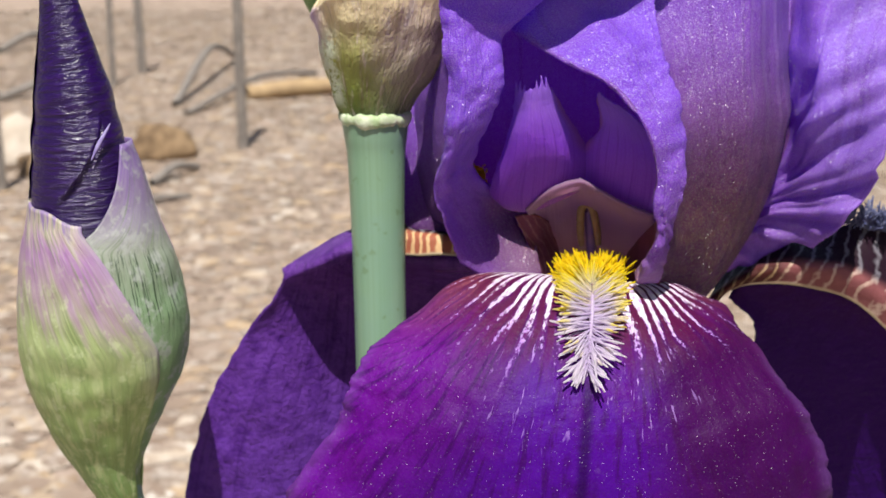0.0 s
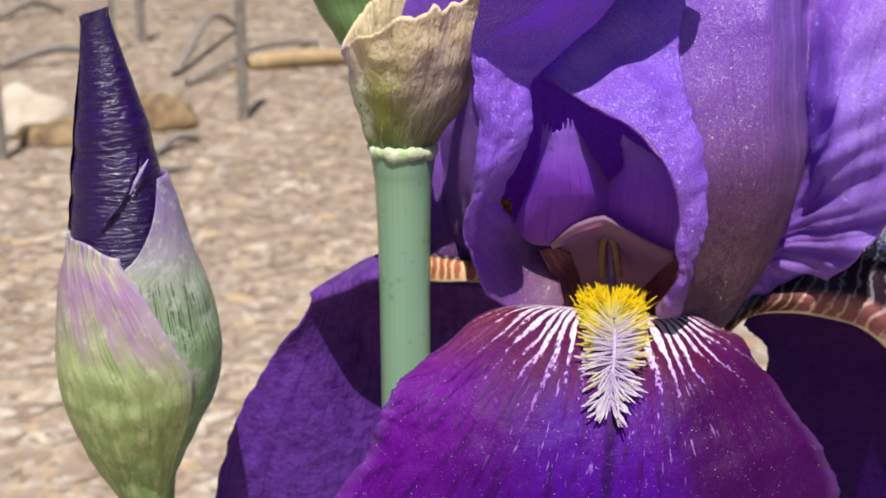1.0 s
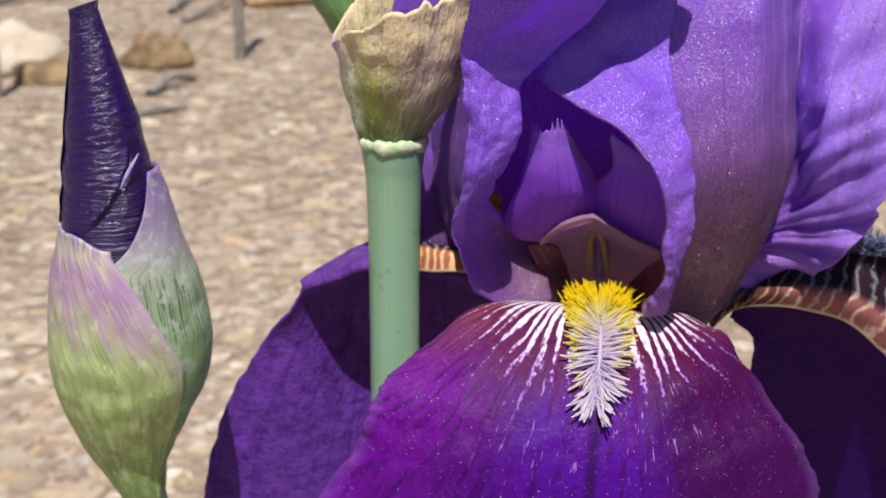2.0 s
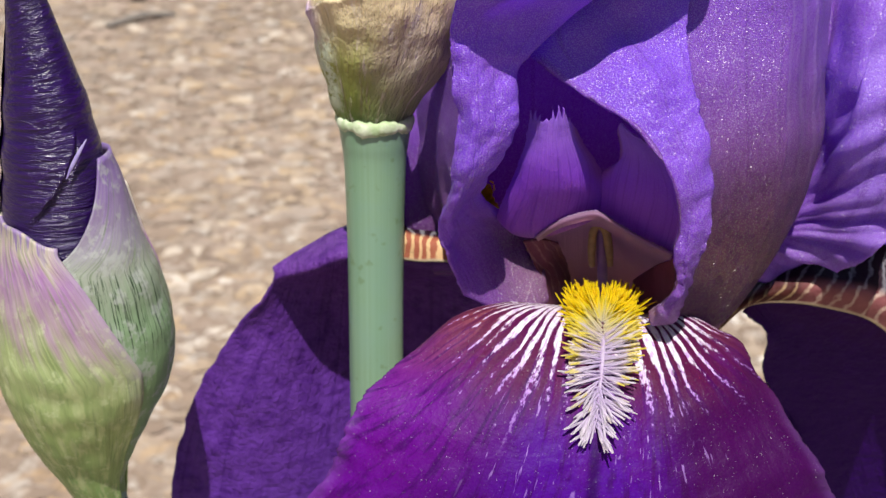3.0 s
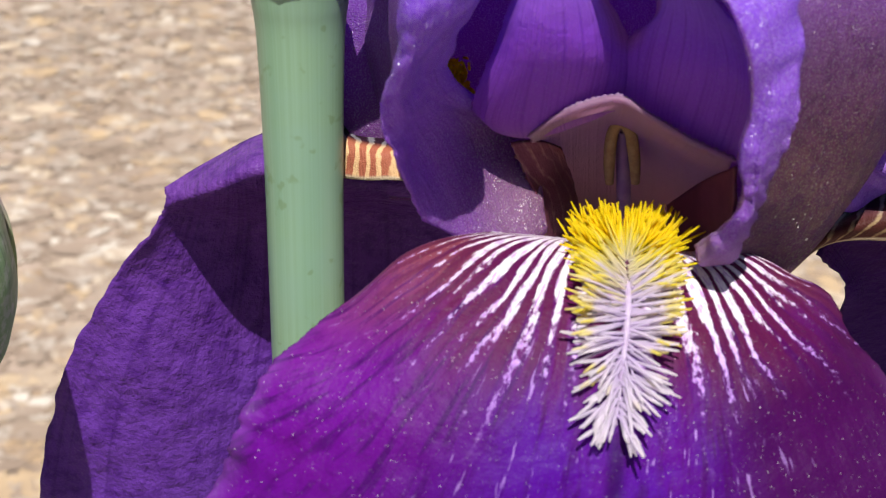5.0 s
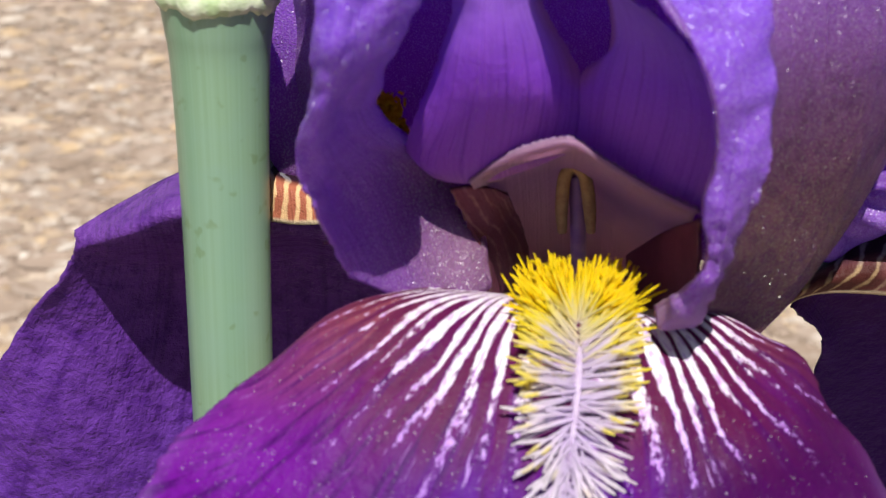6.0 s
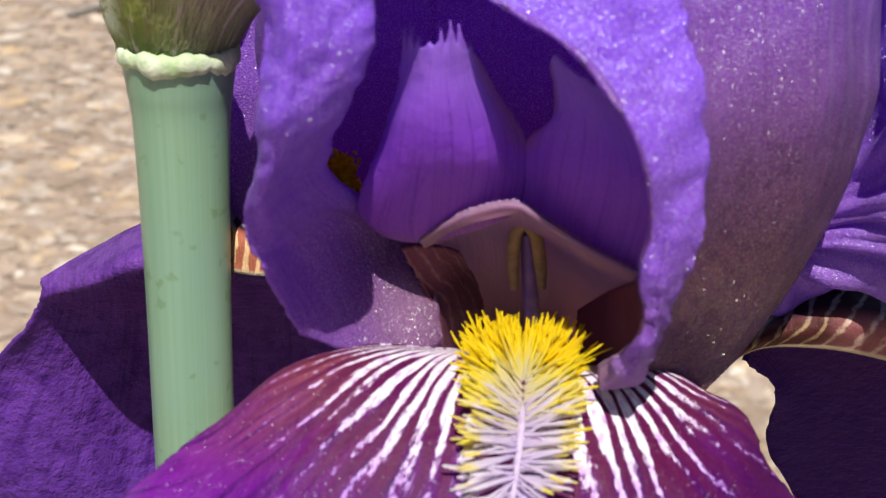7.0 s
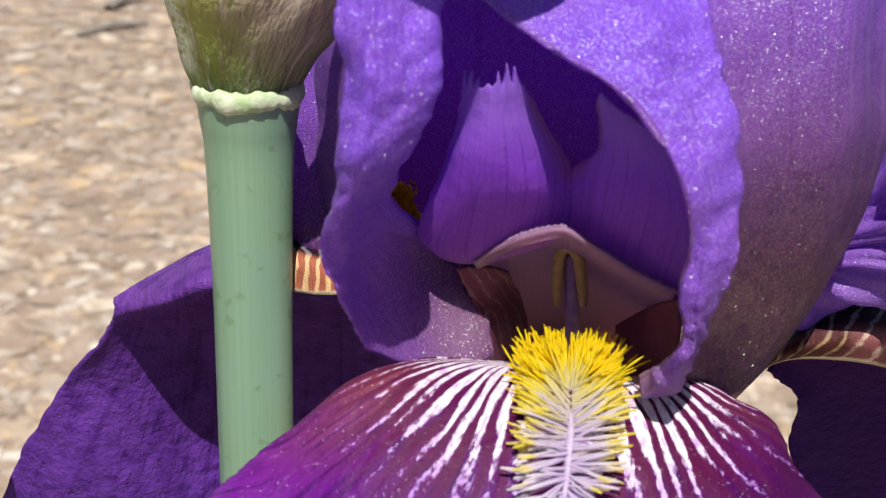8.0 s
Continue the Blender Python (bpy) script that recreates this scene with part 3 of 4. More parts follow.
def frill(g):
    """Small folds along both margins of the blade."""
    n = normals(g)
    h, w = g.shape[:2]
    for i in range(h):
        v = i / (h - 1)
        kv = min(1, max(0, (v - 0.42) / 0.15))
        for j in range(w):
            u = j / (w - 1)
            e = max(0, abs(2 * u - 1) - 0.84) / 0.16
            x = noise.noise(Vector((v * 17, 3.0 * (u > 0.5), 1.0))) + 0.5 * noise.noise(Vector((v * 41, 5.0 * (u > 0.5), 2.0)))
            g[i, j] += n[i, j] * kv * e * e * 0.9 * x + np.array((0.8 if u > 0.5 else -0.8, 0, 0)) * kv * e * noise.noise(Vector((v * 15, 9.0 * (u > 0.5), 4.0)))
            g[i, j] += n[i, j] * 0.22 * kv * noise.noise(Vector(g[i, j]) / 3.0)
    return g


def fan(g):
    """Angle and distance, in mm, round the root of the beard, along the surface."""
    mid = g[:, g.shape[1] // 2]
    s = np.concatenate([[0], np.cumsum(np.linalg.norm(np.diff(mid, axis=0), axis=1))])
    k = int(np.argmin(np.abs(mid[:, 1] + 11)))
    s = (s - s[k])[:, None] + 0 * g[:, :, 0]
    dx = g[:, :, 0] - (-0.3 - 0.10 * np.maximum(s, 0))
    dx = dx - 3.6 * np.tanh(dx / 3.6)
    raw = g[:, :, 0] - (-0.3 - 0.10 * np.maximum(s, 0))
    return {"offset": raw, "ang": np.arctan2(dx, np.maximum(s, -1.5) + 4.5), "rad": np.hypot(dx, np.maximum(s, 0))}


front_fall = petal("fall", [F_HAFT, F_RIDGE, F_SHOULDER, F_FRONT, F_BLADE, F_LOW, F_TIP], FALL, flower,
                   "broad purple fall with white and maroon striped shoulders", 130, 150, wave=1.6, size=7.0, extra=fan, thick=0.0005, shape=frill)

# beard: a raised plate with many club-shaped hairs
B_TOP, B_MID, B_END = (-0.5, -12.0, -7.8), (-1.2, -21.2, -8.7), (-2.8, -30.2, -15.7)


def beard_line(s):
    w = weights(3, 201)
    return (w @ np.array([B_TOP, B_MID, B_END]))[min(200, int(s * 200))]


def hair_bundle(name, count, line, spread, out_of, warm_of, size_of, seed, bias=None, radius=0.16):
    """Club-shaped hairs along a line; out_of gives each one's way."""
    rng = random.Random(seed)
    verts, faces, tips, warm = [], [], [], []
    for k in range(count):
        s = bias(rng) if bias else rng.random()
        sign = rng.choice((-1, 1))
        root = Vector(line(s)) + Vector((sign * abs(rng.gauss(0, 0.6)) * spread(s), rng.gauss(0, 0.3), rng.gauss(0, 0.15)))
        d = out_of(s, sign, rng).normalized()
        length, wm = size_of(s, rng), warm_of(s, rng)
        side = d.cross(Vector((0.3, 0.2, 1))).normalized()
        up = side.cross(d)
        bend = Vector((rng.uniform(-0.07, 0.07), 0, rng.uniform(-0.12, 0.08))) * length
        start = len(verts)
        thick = radius * (1 + 0.75 * min(1, s * 1.4)) * rng.uniform(0.8, 1.15)
        for ring_no in range(5):
            f = ring_no / 4
            c = root + d * length * f + bend * f * f
            r = thick * (1.0, 0.85, 0.85, 1.15, 0.6)[ring_no]
            for q in range(5):
                a = 2 * math.pi * q / 5
                verts.append(mm(c + side * r * math.cos(a) + up * r * math.sin(a)))
                tips.append(f)
                warm.append(wm)
        for ring_no in range(4):
            for q in range(5):
                a, b = start + ring_no * 5 + q, start + ring_no * 5 + (q + 1) % 5
                faces.append((a, b, b + 5, a + 5))
        faces.append(tuple(start + 20 + q for q in range(5)))
    me = bpy.data.meshes.new(name)
    me.from_pydata(verts, [], faces)
    for key, val in (("tip", tips), ("warm", warm)):
        me.attributes.new(key, "FLOAT", "POINT").data.foreach_set("value", np.array(val, dtype=np.float32))
    me.shade_smooth()
    return me


def beard_out(s, sign, rng):
    """Hairs fan upwards at the top, sideways in the middle and downwards at the end of the beard."""
    t = Vector(beard_line(min(1, s + 0.03))) - Vector(beard_line(max(0, s - 0.03)))
    t.normalize()
    n = Vector((1, 0, 0)).cross(t)
    n = n if n.z > 0 else -n
    if s < 0.2:
        phi, lift = min(105, abs(rng.gauss(0, 52))), rng.uniform(0.5, 1.3)
    elif s < 0.72:
        phi, lift = rng.gauss(62 + 75 * (s - 0.2), 14), rng.uniform(0.12, 0.62)
    else:
        phi, lift = rng.uniform(95 + 120 * (s - 0.72), 172), rng.uniform(0.05, 0.4)
    phi = radians(phi)
    return -t * math.cos(phi) + Vector((sign * math.sin(phi), 0, 0)) + n * lift


def beard_root(rng):
    """Where along the beard a hair stands: crowded at the top, sparse towards the end."""
    k = rng.random()
    return rng.uniform(0.0, 0.2) if k < 0.58 else rng.uniform(0.18, 0.46) if k < 0.86 else rng.uniform(0.46, 1.0)


beard = part("beard", hair_bundle("beard", 1150, beard_line, lambda s: 2.4 * max(0, 1 - s * 2.6) + 0.5, beard_out,
                                  lambda s, r: max(0, (1.45 - s * 2.1 if s < 0.5 else 0.5 - 1.6 * (s - 0.5)) + r.uniform(-0.25, 0.25)),
                                  lambda s, r: (4.3 + 2.6 * s if s < 0.4 else 5.3 - 1.2 * (s - 0.4)) * r.uniform(0.7, 1.1), 5, beard_root, 0.1),
             HAIR, front_fall, "dense beard of hairs, yellow above and white below")
plate = tube("plate", [tuple(np.array(beard_line(k)) - (0, 0, 1.0)) for k in (0.28, 0.45, 0.6, 0.8, 1.0)], [0.6, 1.4, 1.4, 0.9, 0.3], 14, squash=0.3)
part("beard_ridge", grid_mesh("beard_ridge", plate), PLATE, front_fall, "pale lilac ridge under the beard")

def tones(foot_at, lit_blush_at=None, far=1.0, inside=None, half=False):
    """How far each point lies from the claw in mm, a pale patch with sunlight put into its colour, and which columns
    show the petal's inner face.
    """
    def f(g):
        out = {"foot": far * np.linalg.norm((g - np.array(foot_at)) * np.array((0.8, 1.1, 1.0)), axis=2), "blush": np.zeros(g.shape[:2])}
        if lit_blush_at:
            out["blush"] = np.clip(1.25 - np.linalg.norm(g - np.array(lit_blush_at), axis=2) / 5.0, 0, 1)
        u = np.linspace(0, 1, g.shape[1])[None, :] + 0 * g[:, :, 0]
        out["far_half"] = np.full(g.shape[:2], 1.0 if half else 0.0)
        out["inside"] = np.where(inside(u), 1.0, 0.0) if inside else np.ones(g.shape[:2])
        return out
    return f


def crinkled(first, last, amount, across, along, seed, low=0.0, high=1.0):
    """Small wrinkles over the columns first to last of a petal."""
    def f(g):
        n = normals(g)
        h, w = g.shape[:2]
        for i in range(h):
            v = i / (h - 1)
            kv = min(1, max(0, (v - low) / 0.06)) * min(1, max(0, (high - v) / 0.06))
            for j in range(w):
                u = j / (w - 1)
                k = min(1, max(0, (u - first) / 0.05)) * min(1, max(0, (last - u) / 0.05)) if first > 0 else min(1, max(0, (last - u) / 0.08))
                if k * kv > 0:
                    x = noise.noise(Vector((u * across, v * along, seed))) + 0.5 * noise.noise(Vector((u * across * 2.3, v * along * 2.3, seed + 5)))
                    g[i, j] += n[i, j] * amount * k * kv * x
        return g
    return f


def far_folds(g):
    """Ruffles that fan out over the far half of the petal, and ribs along its midrib."""
    n = normals(g)
    h, w = g.shape[:2]
    for i in range(h):
        for j in range(w):
            u, v = j / (w - 1), i / (h - 1)
            if u > 0.76:
                k = min(1, (u - 0.76) / 0.1)
                q = math.atan2(v - 0.16, u - 0.70)
                g[i, j] += n[i, j] * k * (0.6 * math.sin(17 * q + 3 * noise.noise(Vector((u * 5, v * 5, 1)))) + 0.35 * math.sin(39 * q + 4 * noise.noise(Vector((u * 9, v * 7, 1)))) + 0.5 * noise.noise(Vector((u * 9, v * 8, 4))))
            if 0.50 < u < 0.72:
                g[i, j] += n[i, j] * 0.08 * math.sin(u * 130) * (1 - abs(u - 0.61) / 0.11)
    return g


# right standard: columns from the free edge of the turned-out margin, over the fold, to the midrib and the far half
R_CLAW = [(8.7, -16.5, -7.0), (5.8, -18.0, -6.7), (5.5, -15.5, -5.7), (9.8, -12.5, -8.1), (12.0, -9.0, -11.3), (15.4, -7.5, -12.7), (17.7, -7.0, -13.3), (19.1, -1.0, -14.0), (26.0, 6.0, -11.3), (35.1, 8.0, -8.9)]
R_LOW = [(10.3, -20.5, -0.9), (8.4, -22.5, -0.2), (7.1, -22.0, -0.1), (11.5, -14.5, -3.2), (15.5, -11.0, -5.4), (19.9, -8.5, -6.2), (23.7, -4.0, -6.8), (25.7, 3.0, -6.2), (30.4, 3.0, -3.7), (38.5, -4.0, -3.0)]
R_WAIST = [(10.2, -21.5, 6.3), (8.5, -23.0, 6.6), (7.3, -22.0, 6.3), (12.1, -15.0, 4.1), (17.3, -12.0, 3.2), (22.6, -9.0, 3.2), (28.0, -3.0, 2.9), (30.1, 4.0, 2.8), (33.6, 0.0, 3.5), (42.9, -8.0, 6.2)]
R_MID = [(11.2, -20.5, 15.1), (8.7, -22.5, 15.2), (6.1, -23.0, 15.3), (12.8, -15.0, 13.8), (17.5, -12.5, 14.0), (23.3, -10.0, 14.3), (30.2, -2.0, 13.3), (32.8, 5.0, 12.7), (34.2, -4.0, 13.8), (44.5, -9.0, 15.8)]
R_HIGH = [(9.1, -16.5, 23.8), (4.8, -19.5, 22.7), (1.1, -20.5, 21.9), (11.1, -11.0, 23.2), (17.1, -9.5, 23.3), (22.6, -8.5, 24.0), (29.6, 0.0, 22.9), (32.5, 6.0, 22.8), (34.1, -4.0, 23.6), (46.8, -5.0, 23.8)]
R_UPPER = [(8.2, -11.0, 29.9), (1.0, -13.5, 29.1), (-5.8, -16.0, 25.4), (9.7, -7.0, 30.2), (16.8, -6.5, 31.8), (22.8, -6.0, 32.6), (29.1, 2.0, 32.0), (32.5, 8.0, 31.7), (36.4, 0.0, 31.4), (49.7, 0.0, 30.9)]
R_BROW = [(8.3, -8.0, 34.5), (-1.2, -11.0, 31.6), (-10.1, -13.0, 28.1), (9.6, -5.0, 35.5), (16.8, -5.0, 36.7), (22.3, -5.0, 37.6), (29.0, 4.0, 38.4), (32.7, 10.0, 37.8), (39.9, 5.0, 39.2), (51.5, 5.0, 39.2)]
R_TOP = [(9.8, -4.0, 42.5), (0.6, -8.0, 37.9), (-12.8, -10.0, 30.5), (11.6, -1.0, 43.9), (17.8, 0.0, 45.5), (23.7, 0.0, 46.4), (29.8, 6.0, 45.2), (33.9, 12.0, 44.8), (42.0, 10.0, 45.0), (52.8, 10.0, 45.0)]
R_CROWN = [(8.7, 4.0, 50.4), (-0.6, -2.0, 44.8), (-8.7, -8.0, 37.9), (9.7, 6.0, 55.4), (16.9, 4.0, 58.7), (23.8, 4.0, 58.7), (30.8, 10.0, 57.1), (34.3, 14.0, 56.2), (41.0, 13.0, 54.5), (52.0, 18.0, 54.4)]
petal("standard", [R_CLAW, R_LOW, R_WAIST, R_MID, R_HIGH, R_UPPER, R_BROW, R_TOP, R_CROWN], STANDARD, flower,
      "upright violet standard with a ruffled margin turned outwards", 190, 150, wave=1.5, size=6.0, edge=0.8, seed=3.0, pull=0.28,
      extra=tones((16, -8, -14), (5.5, -17.0, -5.5), 0.85, lambda u: (u < 0.2) | (u > 0.8), True), shape=lambda g: far_folds(crinkled(0.0, 0.24, 0.6, 7, 28, 2.0, 0.0, 0.62)(g)))

# left standard: columns from behind, round the outside, to the fold and the free edge of its margin
L_FOOT = [(-8.1, 4.0, -5.5), (-14.0, 2.0, -4.9), (-18.0, -4.0, -3.0), (-7.5, -7.5, -8.2), (-11.2, -9.7, -8.9), (-16.3, -11.5, -7.6), (-20.1, -14.0, -4.7)]
L_LOBE = [(-26.1, 19.0, -6.1), (-21.3, 8.0, -3.8), (-20.7, -3.0, -0.4), (-10.2, -3.0, -0.4), (-15.9, -5.5, 1.1), (-20.5, -11.0, 1.6), (-22.4, -17.5, 2.4)]
L_NECK = [(-28.8, 19.0, 1.3), (-24.0, 11.0, 3.4), (-23.2, 5.0, 3.5), (-17.9, -9.0, 8.0), (-20.1, -15.0, 8.7), (-22.1, -19.5, 8.9), (-23.7, -19.5, 8.2)]
L_BAND = [(-28.7, 19.0, 8.5), (-24.4, 11.0, 10.3), (-23.6, 5.0, 11.2), (-16.0, -18.5, 17.5), (-18.4, -22.5, 17.1), (-20.5, -23.5, 16.5), (-22.0, -22.0, 15.6)]
L_MID = [(-27.6, 18.0, 16.3), (-24.1, 10.0, 17.8), (-22.9, 4.0, 19.0), (-14.3, -19.0, 23.5), (-17.2, -22.5, 23.6), (-19.8, -23.5, 23.8), (-21.7, -22.0, 24.0)]
L_HIGH = [(-15.9, 10.0, 24.9), (-22.3, 8.0, 26.2), (-21.6, 0.0, 27.0), (-14.0, -16.0, 29.1), (-17.1, -20.0, 29.7), (-20.1, -22.0, 30.0), (-22.5, -21.5, 30.7)]
L_UPPER = [(-15.0, 11.0, 32.2), (-19.4, 0.0, 33.6), (-20.4, -10.0, 34.8), (-5.6, -11.0, 35.6), (-13.5, -17.0, 36.4), (-19.2, -21.0, 36.5), (-22.8, -21.5, 35.4)]
# unseen top rows, shaped to cast shade on the petals below
L_TOP = [(-12.4, 12.0, 41.2), (-16.7, 0.0, 42.2), (-18.0, -10.0, 42.9), (9, -16, 54), (0, -20, 49), (-9, -23, 44), (-21.7, -23.0, 41.7)]
L_CROWN = [(-8.8, 14.0, 51.9), (-14.9, 4.0, 53.8), (-15.5, -6.0, 53.9), (12, -15, 60), (-2, -23, 57), (-14, -29, 51), (-26, -27, 46)]
petal("standard", [L_FOOT, L_LOBE, L_NECK, L_BAND, L_MID, L_HIGH, L_UPPER, L_TOP, L_CROWN], STANDARD, flower,
      "upright violet standard with a crinkled rolled margin", 170, 170, wave=1.0, size=6.0, edge=0.6, seed=9.0, pull=0.32,
      extra=tones((-4, 4, -10), (-9.5, -10.5, -4.0), 1.5, lambda u: u > 0.45), shape=crinkled(0.46, 1.05, 0.55, 5.0, 17, 7.0, 0.10, 0.85))

# back standard, seen through the opening; unseen last rows added to block the sun
K_ROWS = [[(-24, 12, -14), (-8, 13, -14), (0, 14, -14), (10, 13, -14), (20, 9, -14)],
          [(-34, 15, 5), (-12, 17, 5), (0, 18, 5), (14, 17, 5), (28, 12, 5)],
          [(-35, 15, 28), (-13, 18, 28), (0, 19, 28), (15, 18, 28), (32, 13, 28)],
          [(-28, 12, 50), (-12, 14, 52), (0, 15, 53), (14, 14, 52), (27, 11, 50)],
          [(-20, 4, 62), (-9, 5, 65), (0, 5, 66), (11, 5, 65), (22, 5, 62)],
          [(-20, -8, 63), (-9, -9, 67), (0, -9, 68), (10, -7, 67), (18, -2, 63)],
          [(-19, -20, 58), (-9, -23, 63), (-1, -22, 64), (8, -15, 64), (15, -7, 62)]]
petal("standard", K_ROWS, STANDARD, flower, "upright violet standard at the back of the flower", 50, 60, wave=1.5, size=9.0, seed=5.0, extra=tones((0, 10, -20)))

# style arm: two crest lobes, lip, anther


def fringe(teeth, tall, left=0.0, right=1.0):
    def cut(g):
        h, w = g.shape[:2]
        up = g[-1] - g[-6]
        up /= np.linalg.norm(up, axis=1, keepdims=True)
        for j in range(w):
            u = j / (w - 1)
            if left <= u <= right:
                x = (u - left) / (right - left) * teeth
                k = abs((x % 1) - 0.5) * 2
                k = k * (0.55 + 0.45 * math.sin(5.1 * int(x) + 1.3))
                for i in range(h - 8, h):
                    g[i, j] += up[j] * tall * (k - 0.35) * ((i - h + 9) / 8)
        return g
    return cut


C_LEFT = [[(-15.0, -7.5, 3.5), (-12.7, -7.8, 1.9), (-8.8, -7.5, 1.6), (-4.4, -8.8, 3.7), (-1.3, -9.5, 5.4)],
          [(-15.4, -8.0, 4.8), (-13.5, -9.0, 3.8), (-9.0, -9.5, 4.3), (-5.1, -9.5, 5.8), (-1.2, -8.5, 6.2)],
          [(-14.6, -9.0, 7.7), (-12.2, -12.0, 9.9), (-8.9, -13.0, 10.9), (-5.0, -12.0, 10.7), (-1.2, -8.5, 9.0)],
          [(-13.0, -10.0, 12.2), (-11.6, -13.0, 14.3), (-9.1, -14.0, 15.2), (-5.7, -12.5, 14.6), (-1.4, -9.0, 11.9)],
          [(-12.1, -11.0, 16.1), (-11.0, -13.0, 17.5), (-9.3, -14.0, 18.6), (-6.9, -13.0, 18.1), (-4.1, -10.5, 16.0)],
          [(-12.0, -12.5, 20.5), (-10.7, -13.5, 21.2), (-9.2, -14.0, 21.7), (-7.6, -13.5, 21.5), (-5.7, -12.0, 19.3)]]
crest = petal("style_crest", C_LEFT, STYLE, flower, "violet style crest with a fringed top", 160, 70, wave=0.5, size=6, shape=fringe(7, 2.2, 0.0, 0.9))
C_RIGHT = [[(9.4, -14.2, 1.6), (6.8, -12.0, 2.2), (3.9, -10.5, 3.0), (1.1, -9.8, 4.3), (-1.3, -9.5, 5.4)],
           [(9.6, -14.5, 5.0), (7.2, -12.5, 4.6), (3.9, -10.5, 4.9), (1.0, -9.5, 5.9), (-1.2, -8.5, 6.2)],
           [(9.4, -15.5, 9.0), (7.2, -14.5, 10.1), (4.1, -13.0, 10.4), (0.9, -11.0, 10.0), (-1.2, -8.5, 9.0)],
           [(8.5, -15.5, 12.8), (6.3, -14.5, 13.5), (3.9, -13.5, 14.1), (1.2, -12.0, 14.0), (-1.1, -9.0, 11.9)],
           [(6.1, -14.5, 15.9), (4.5, -14.0, 16.7), (2.9, -13.5, 17.0), (1.4, -12.5, 16.6), (0.6, -11.0, 14.5)],
           [(1.5, -13.5, 19.3), (0.8, -13.0, 19.7), (0.4, -12.5, 20.0), (0.1, -12.5, 20.3), (-0.0, -12.0, 19.3)]]
petal("style_crest", C_RIGHT, STYLE, flower, "violet style crest standing beside the fringed one", 60, 60, wave=0.5, size=6, seed=4.0)

LIP_ROWS = [[(-9.9, -8.5, 2.0), (-7.9, -10.0, 4.4), (-5.6, -11.0, 6.2), (-2.1, -11.5, 7.2), (0.7, -11.8, 5.7), (4.5, -12.8, 3.8), (8.4, -15.0, 2.6)],
            [(-9.6, -8.0, 1.4), (-7.5, -9.2, 3.5), (-5.2, -10.0, 4.9), (-1.9, -10.5, 5.9), (0.8, -11.0, 4.7), (4.5, -12.0, 2.8), (8.3, -14.2, 1.8)],
            [(-8.5, -1.0, -3.5), (-6.1, 2.0, -3.8), (-3.2, 3.5, -3.4), (0.3, 4.5, -3.4), (3.1, 3.5, -3.7), (6.1, 0.0, -4.0), (9.7, -7.0, -2.9)],
            [(-7.5, 3.0, -9.8), (-5.0, 6.0, -10.5), (-2.2, 8.0, -11.0), (1.5, 8.5, -11.2), (4.8, 8.0, -11.1), (8.2, 6.0, -10.7), (11.2, 0.0, -8.8)],
            [(-6.3, 4.0, -15.5), (-4.0, 7.0, -18.5), (-1.3, 9.0, -20.2), (2.3, 9.5, -20.8), (5.7, 9.0, -20.0), (9.0, 7.0, -18.4), (11.9, 2.0, -15.1)]]


def serrate(g):
    h, w = g.shape[:2]
    for j in range(w):
        k = 0.28 * (((j * 0.37) % 1) - 0.5) + 0.2 * noise.noise(Vector((j * 0.21, 0, 0)))
        g[0, j, 2] += k
        g[1, j, 2] += k * 0.4
    return g


petal("stigma_lip", LIP_ROWS, LIP, flower, "pale pink stigma lip arching over the anther", 110, 60, shape=serrate)
CLAW_ROWS = [[(-7.6, -5.0, -11.3), (-4.6, -1.0, -13.4), (-2.0, 5.0, -16.6)],
             [(-8.2, -6.0, -6.5), (-5.5, -2.0, -7.8), (-3.1, 4.0, -10.7)],
             [(-9.9, -6.0, -3.0), (-7.2, -4.0, -3.2), (-4.7, 1.0, -5.5)],
             [(-11.6, -7.0, 0.6), (-8.8, -7.0, 0.9), (-6.2, -4.0, -0.9)]]
petal("claw", CLAW_ROWS, CLAW, flower, "dark red claw with cream stripes beside the lip", 40, 40, wave=0.4, size=4)
CLAW_IN = [[(9.0, -14.0, 1.5), (7.8, -7.0, -3.0), (6.0, 0.0, -8.7)],
           [(9.2, -14.0, -1.8), (7.9, -8.0, -5.8), (5.9, -2.0, -10.5)],
           [(9.4, -14.0, -6.3), (8.2, -9.0, -9.7), (5.9, -4.0, -13.3)],
           [(9.9, -12.5, -10.7), (8.5, -9.0, -12.8), (6.6, -5.0, -15.3)]]
petal("claw", CLAW_IN, MAROON, flower, "smooth dark maroon claw beside the lip", 30, 30, wave=0.4, size=4)
anther = tube("anther", [(-0.6, -1.5, -5.7), (-0.9, -1.8, -3.0), (-0.9, -2.2, 0.1), (-0.2, -2.4, 1.2), (0.9, -2.2, 0.3), (1.7, -1.8, -2.9), (2.1, -1.5, -5.6)], [0.45, 0.62, 0.62, 0.55, 0.62, 0.62, 0.45], 10)
part("anther", grid_mesh("anther", anther), ANTHER, flower, "dull yellow anther")
fil = tube("filament", [(0.3, -1.0, -0.1), (0.9, -0.5, -4.8), (2.0, 2.0, -12.8)], [0.7, 0.75, 0.8], 10)
part("filament", grid_mesh("filament", fil), FILAMENT, flower)

# rear left fall and its haft
A_BACK = [(-13.5, 18.0, -11.6), (-27.6, 18.0, -9.1), (-34.5, 17.0, -6.9), (-39.6, 16.0, -7.9), (-44.6, 14.5, -10.3), (-50.2, 12.5, -13.5)]
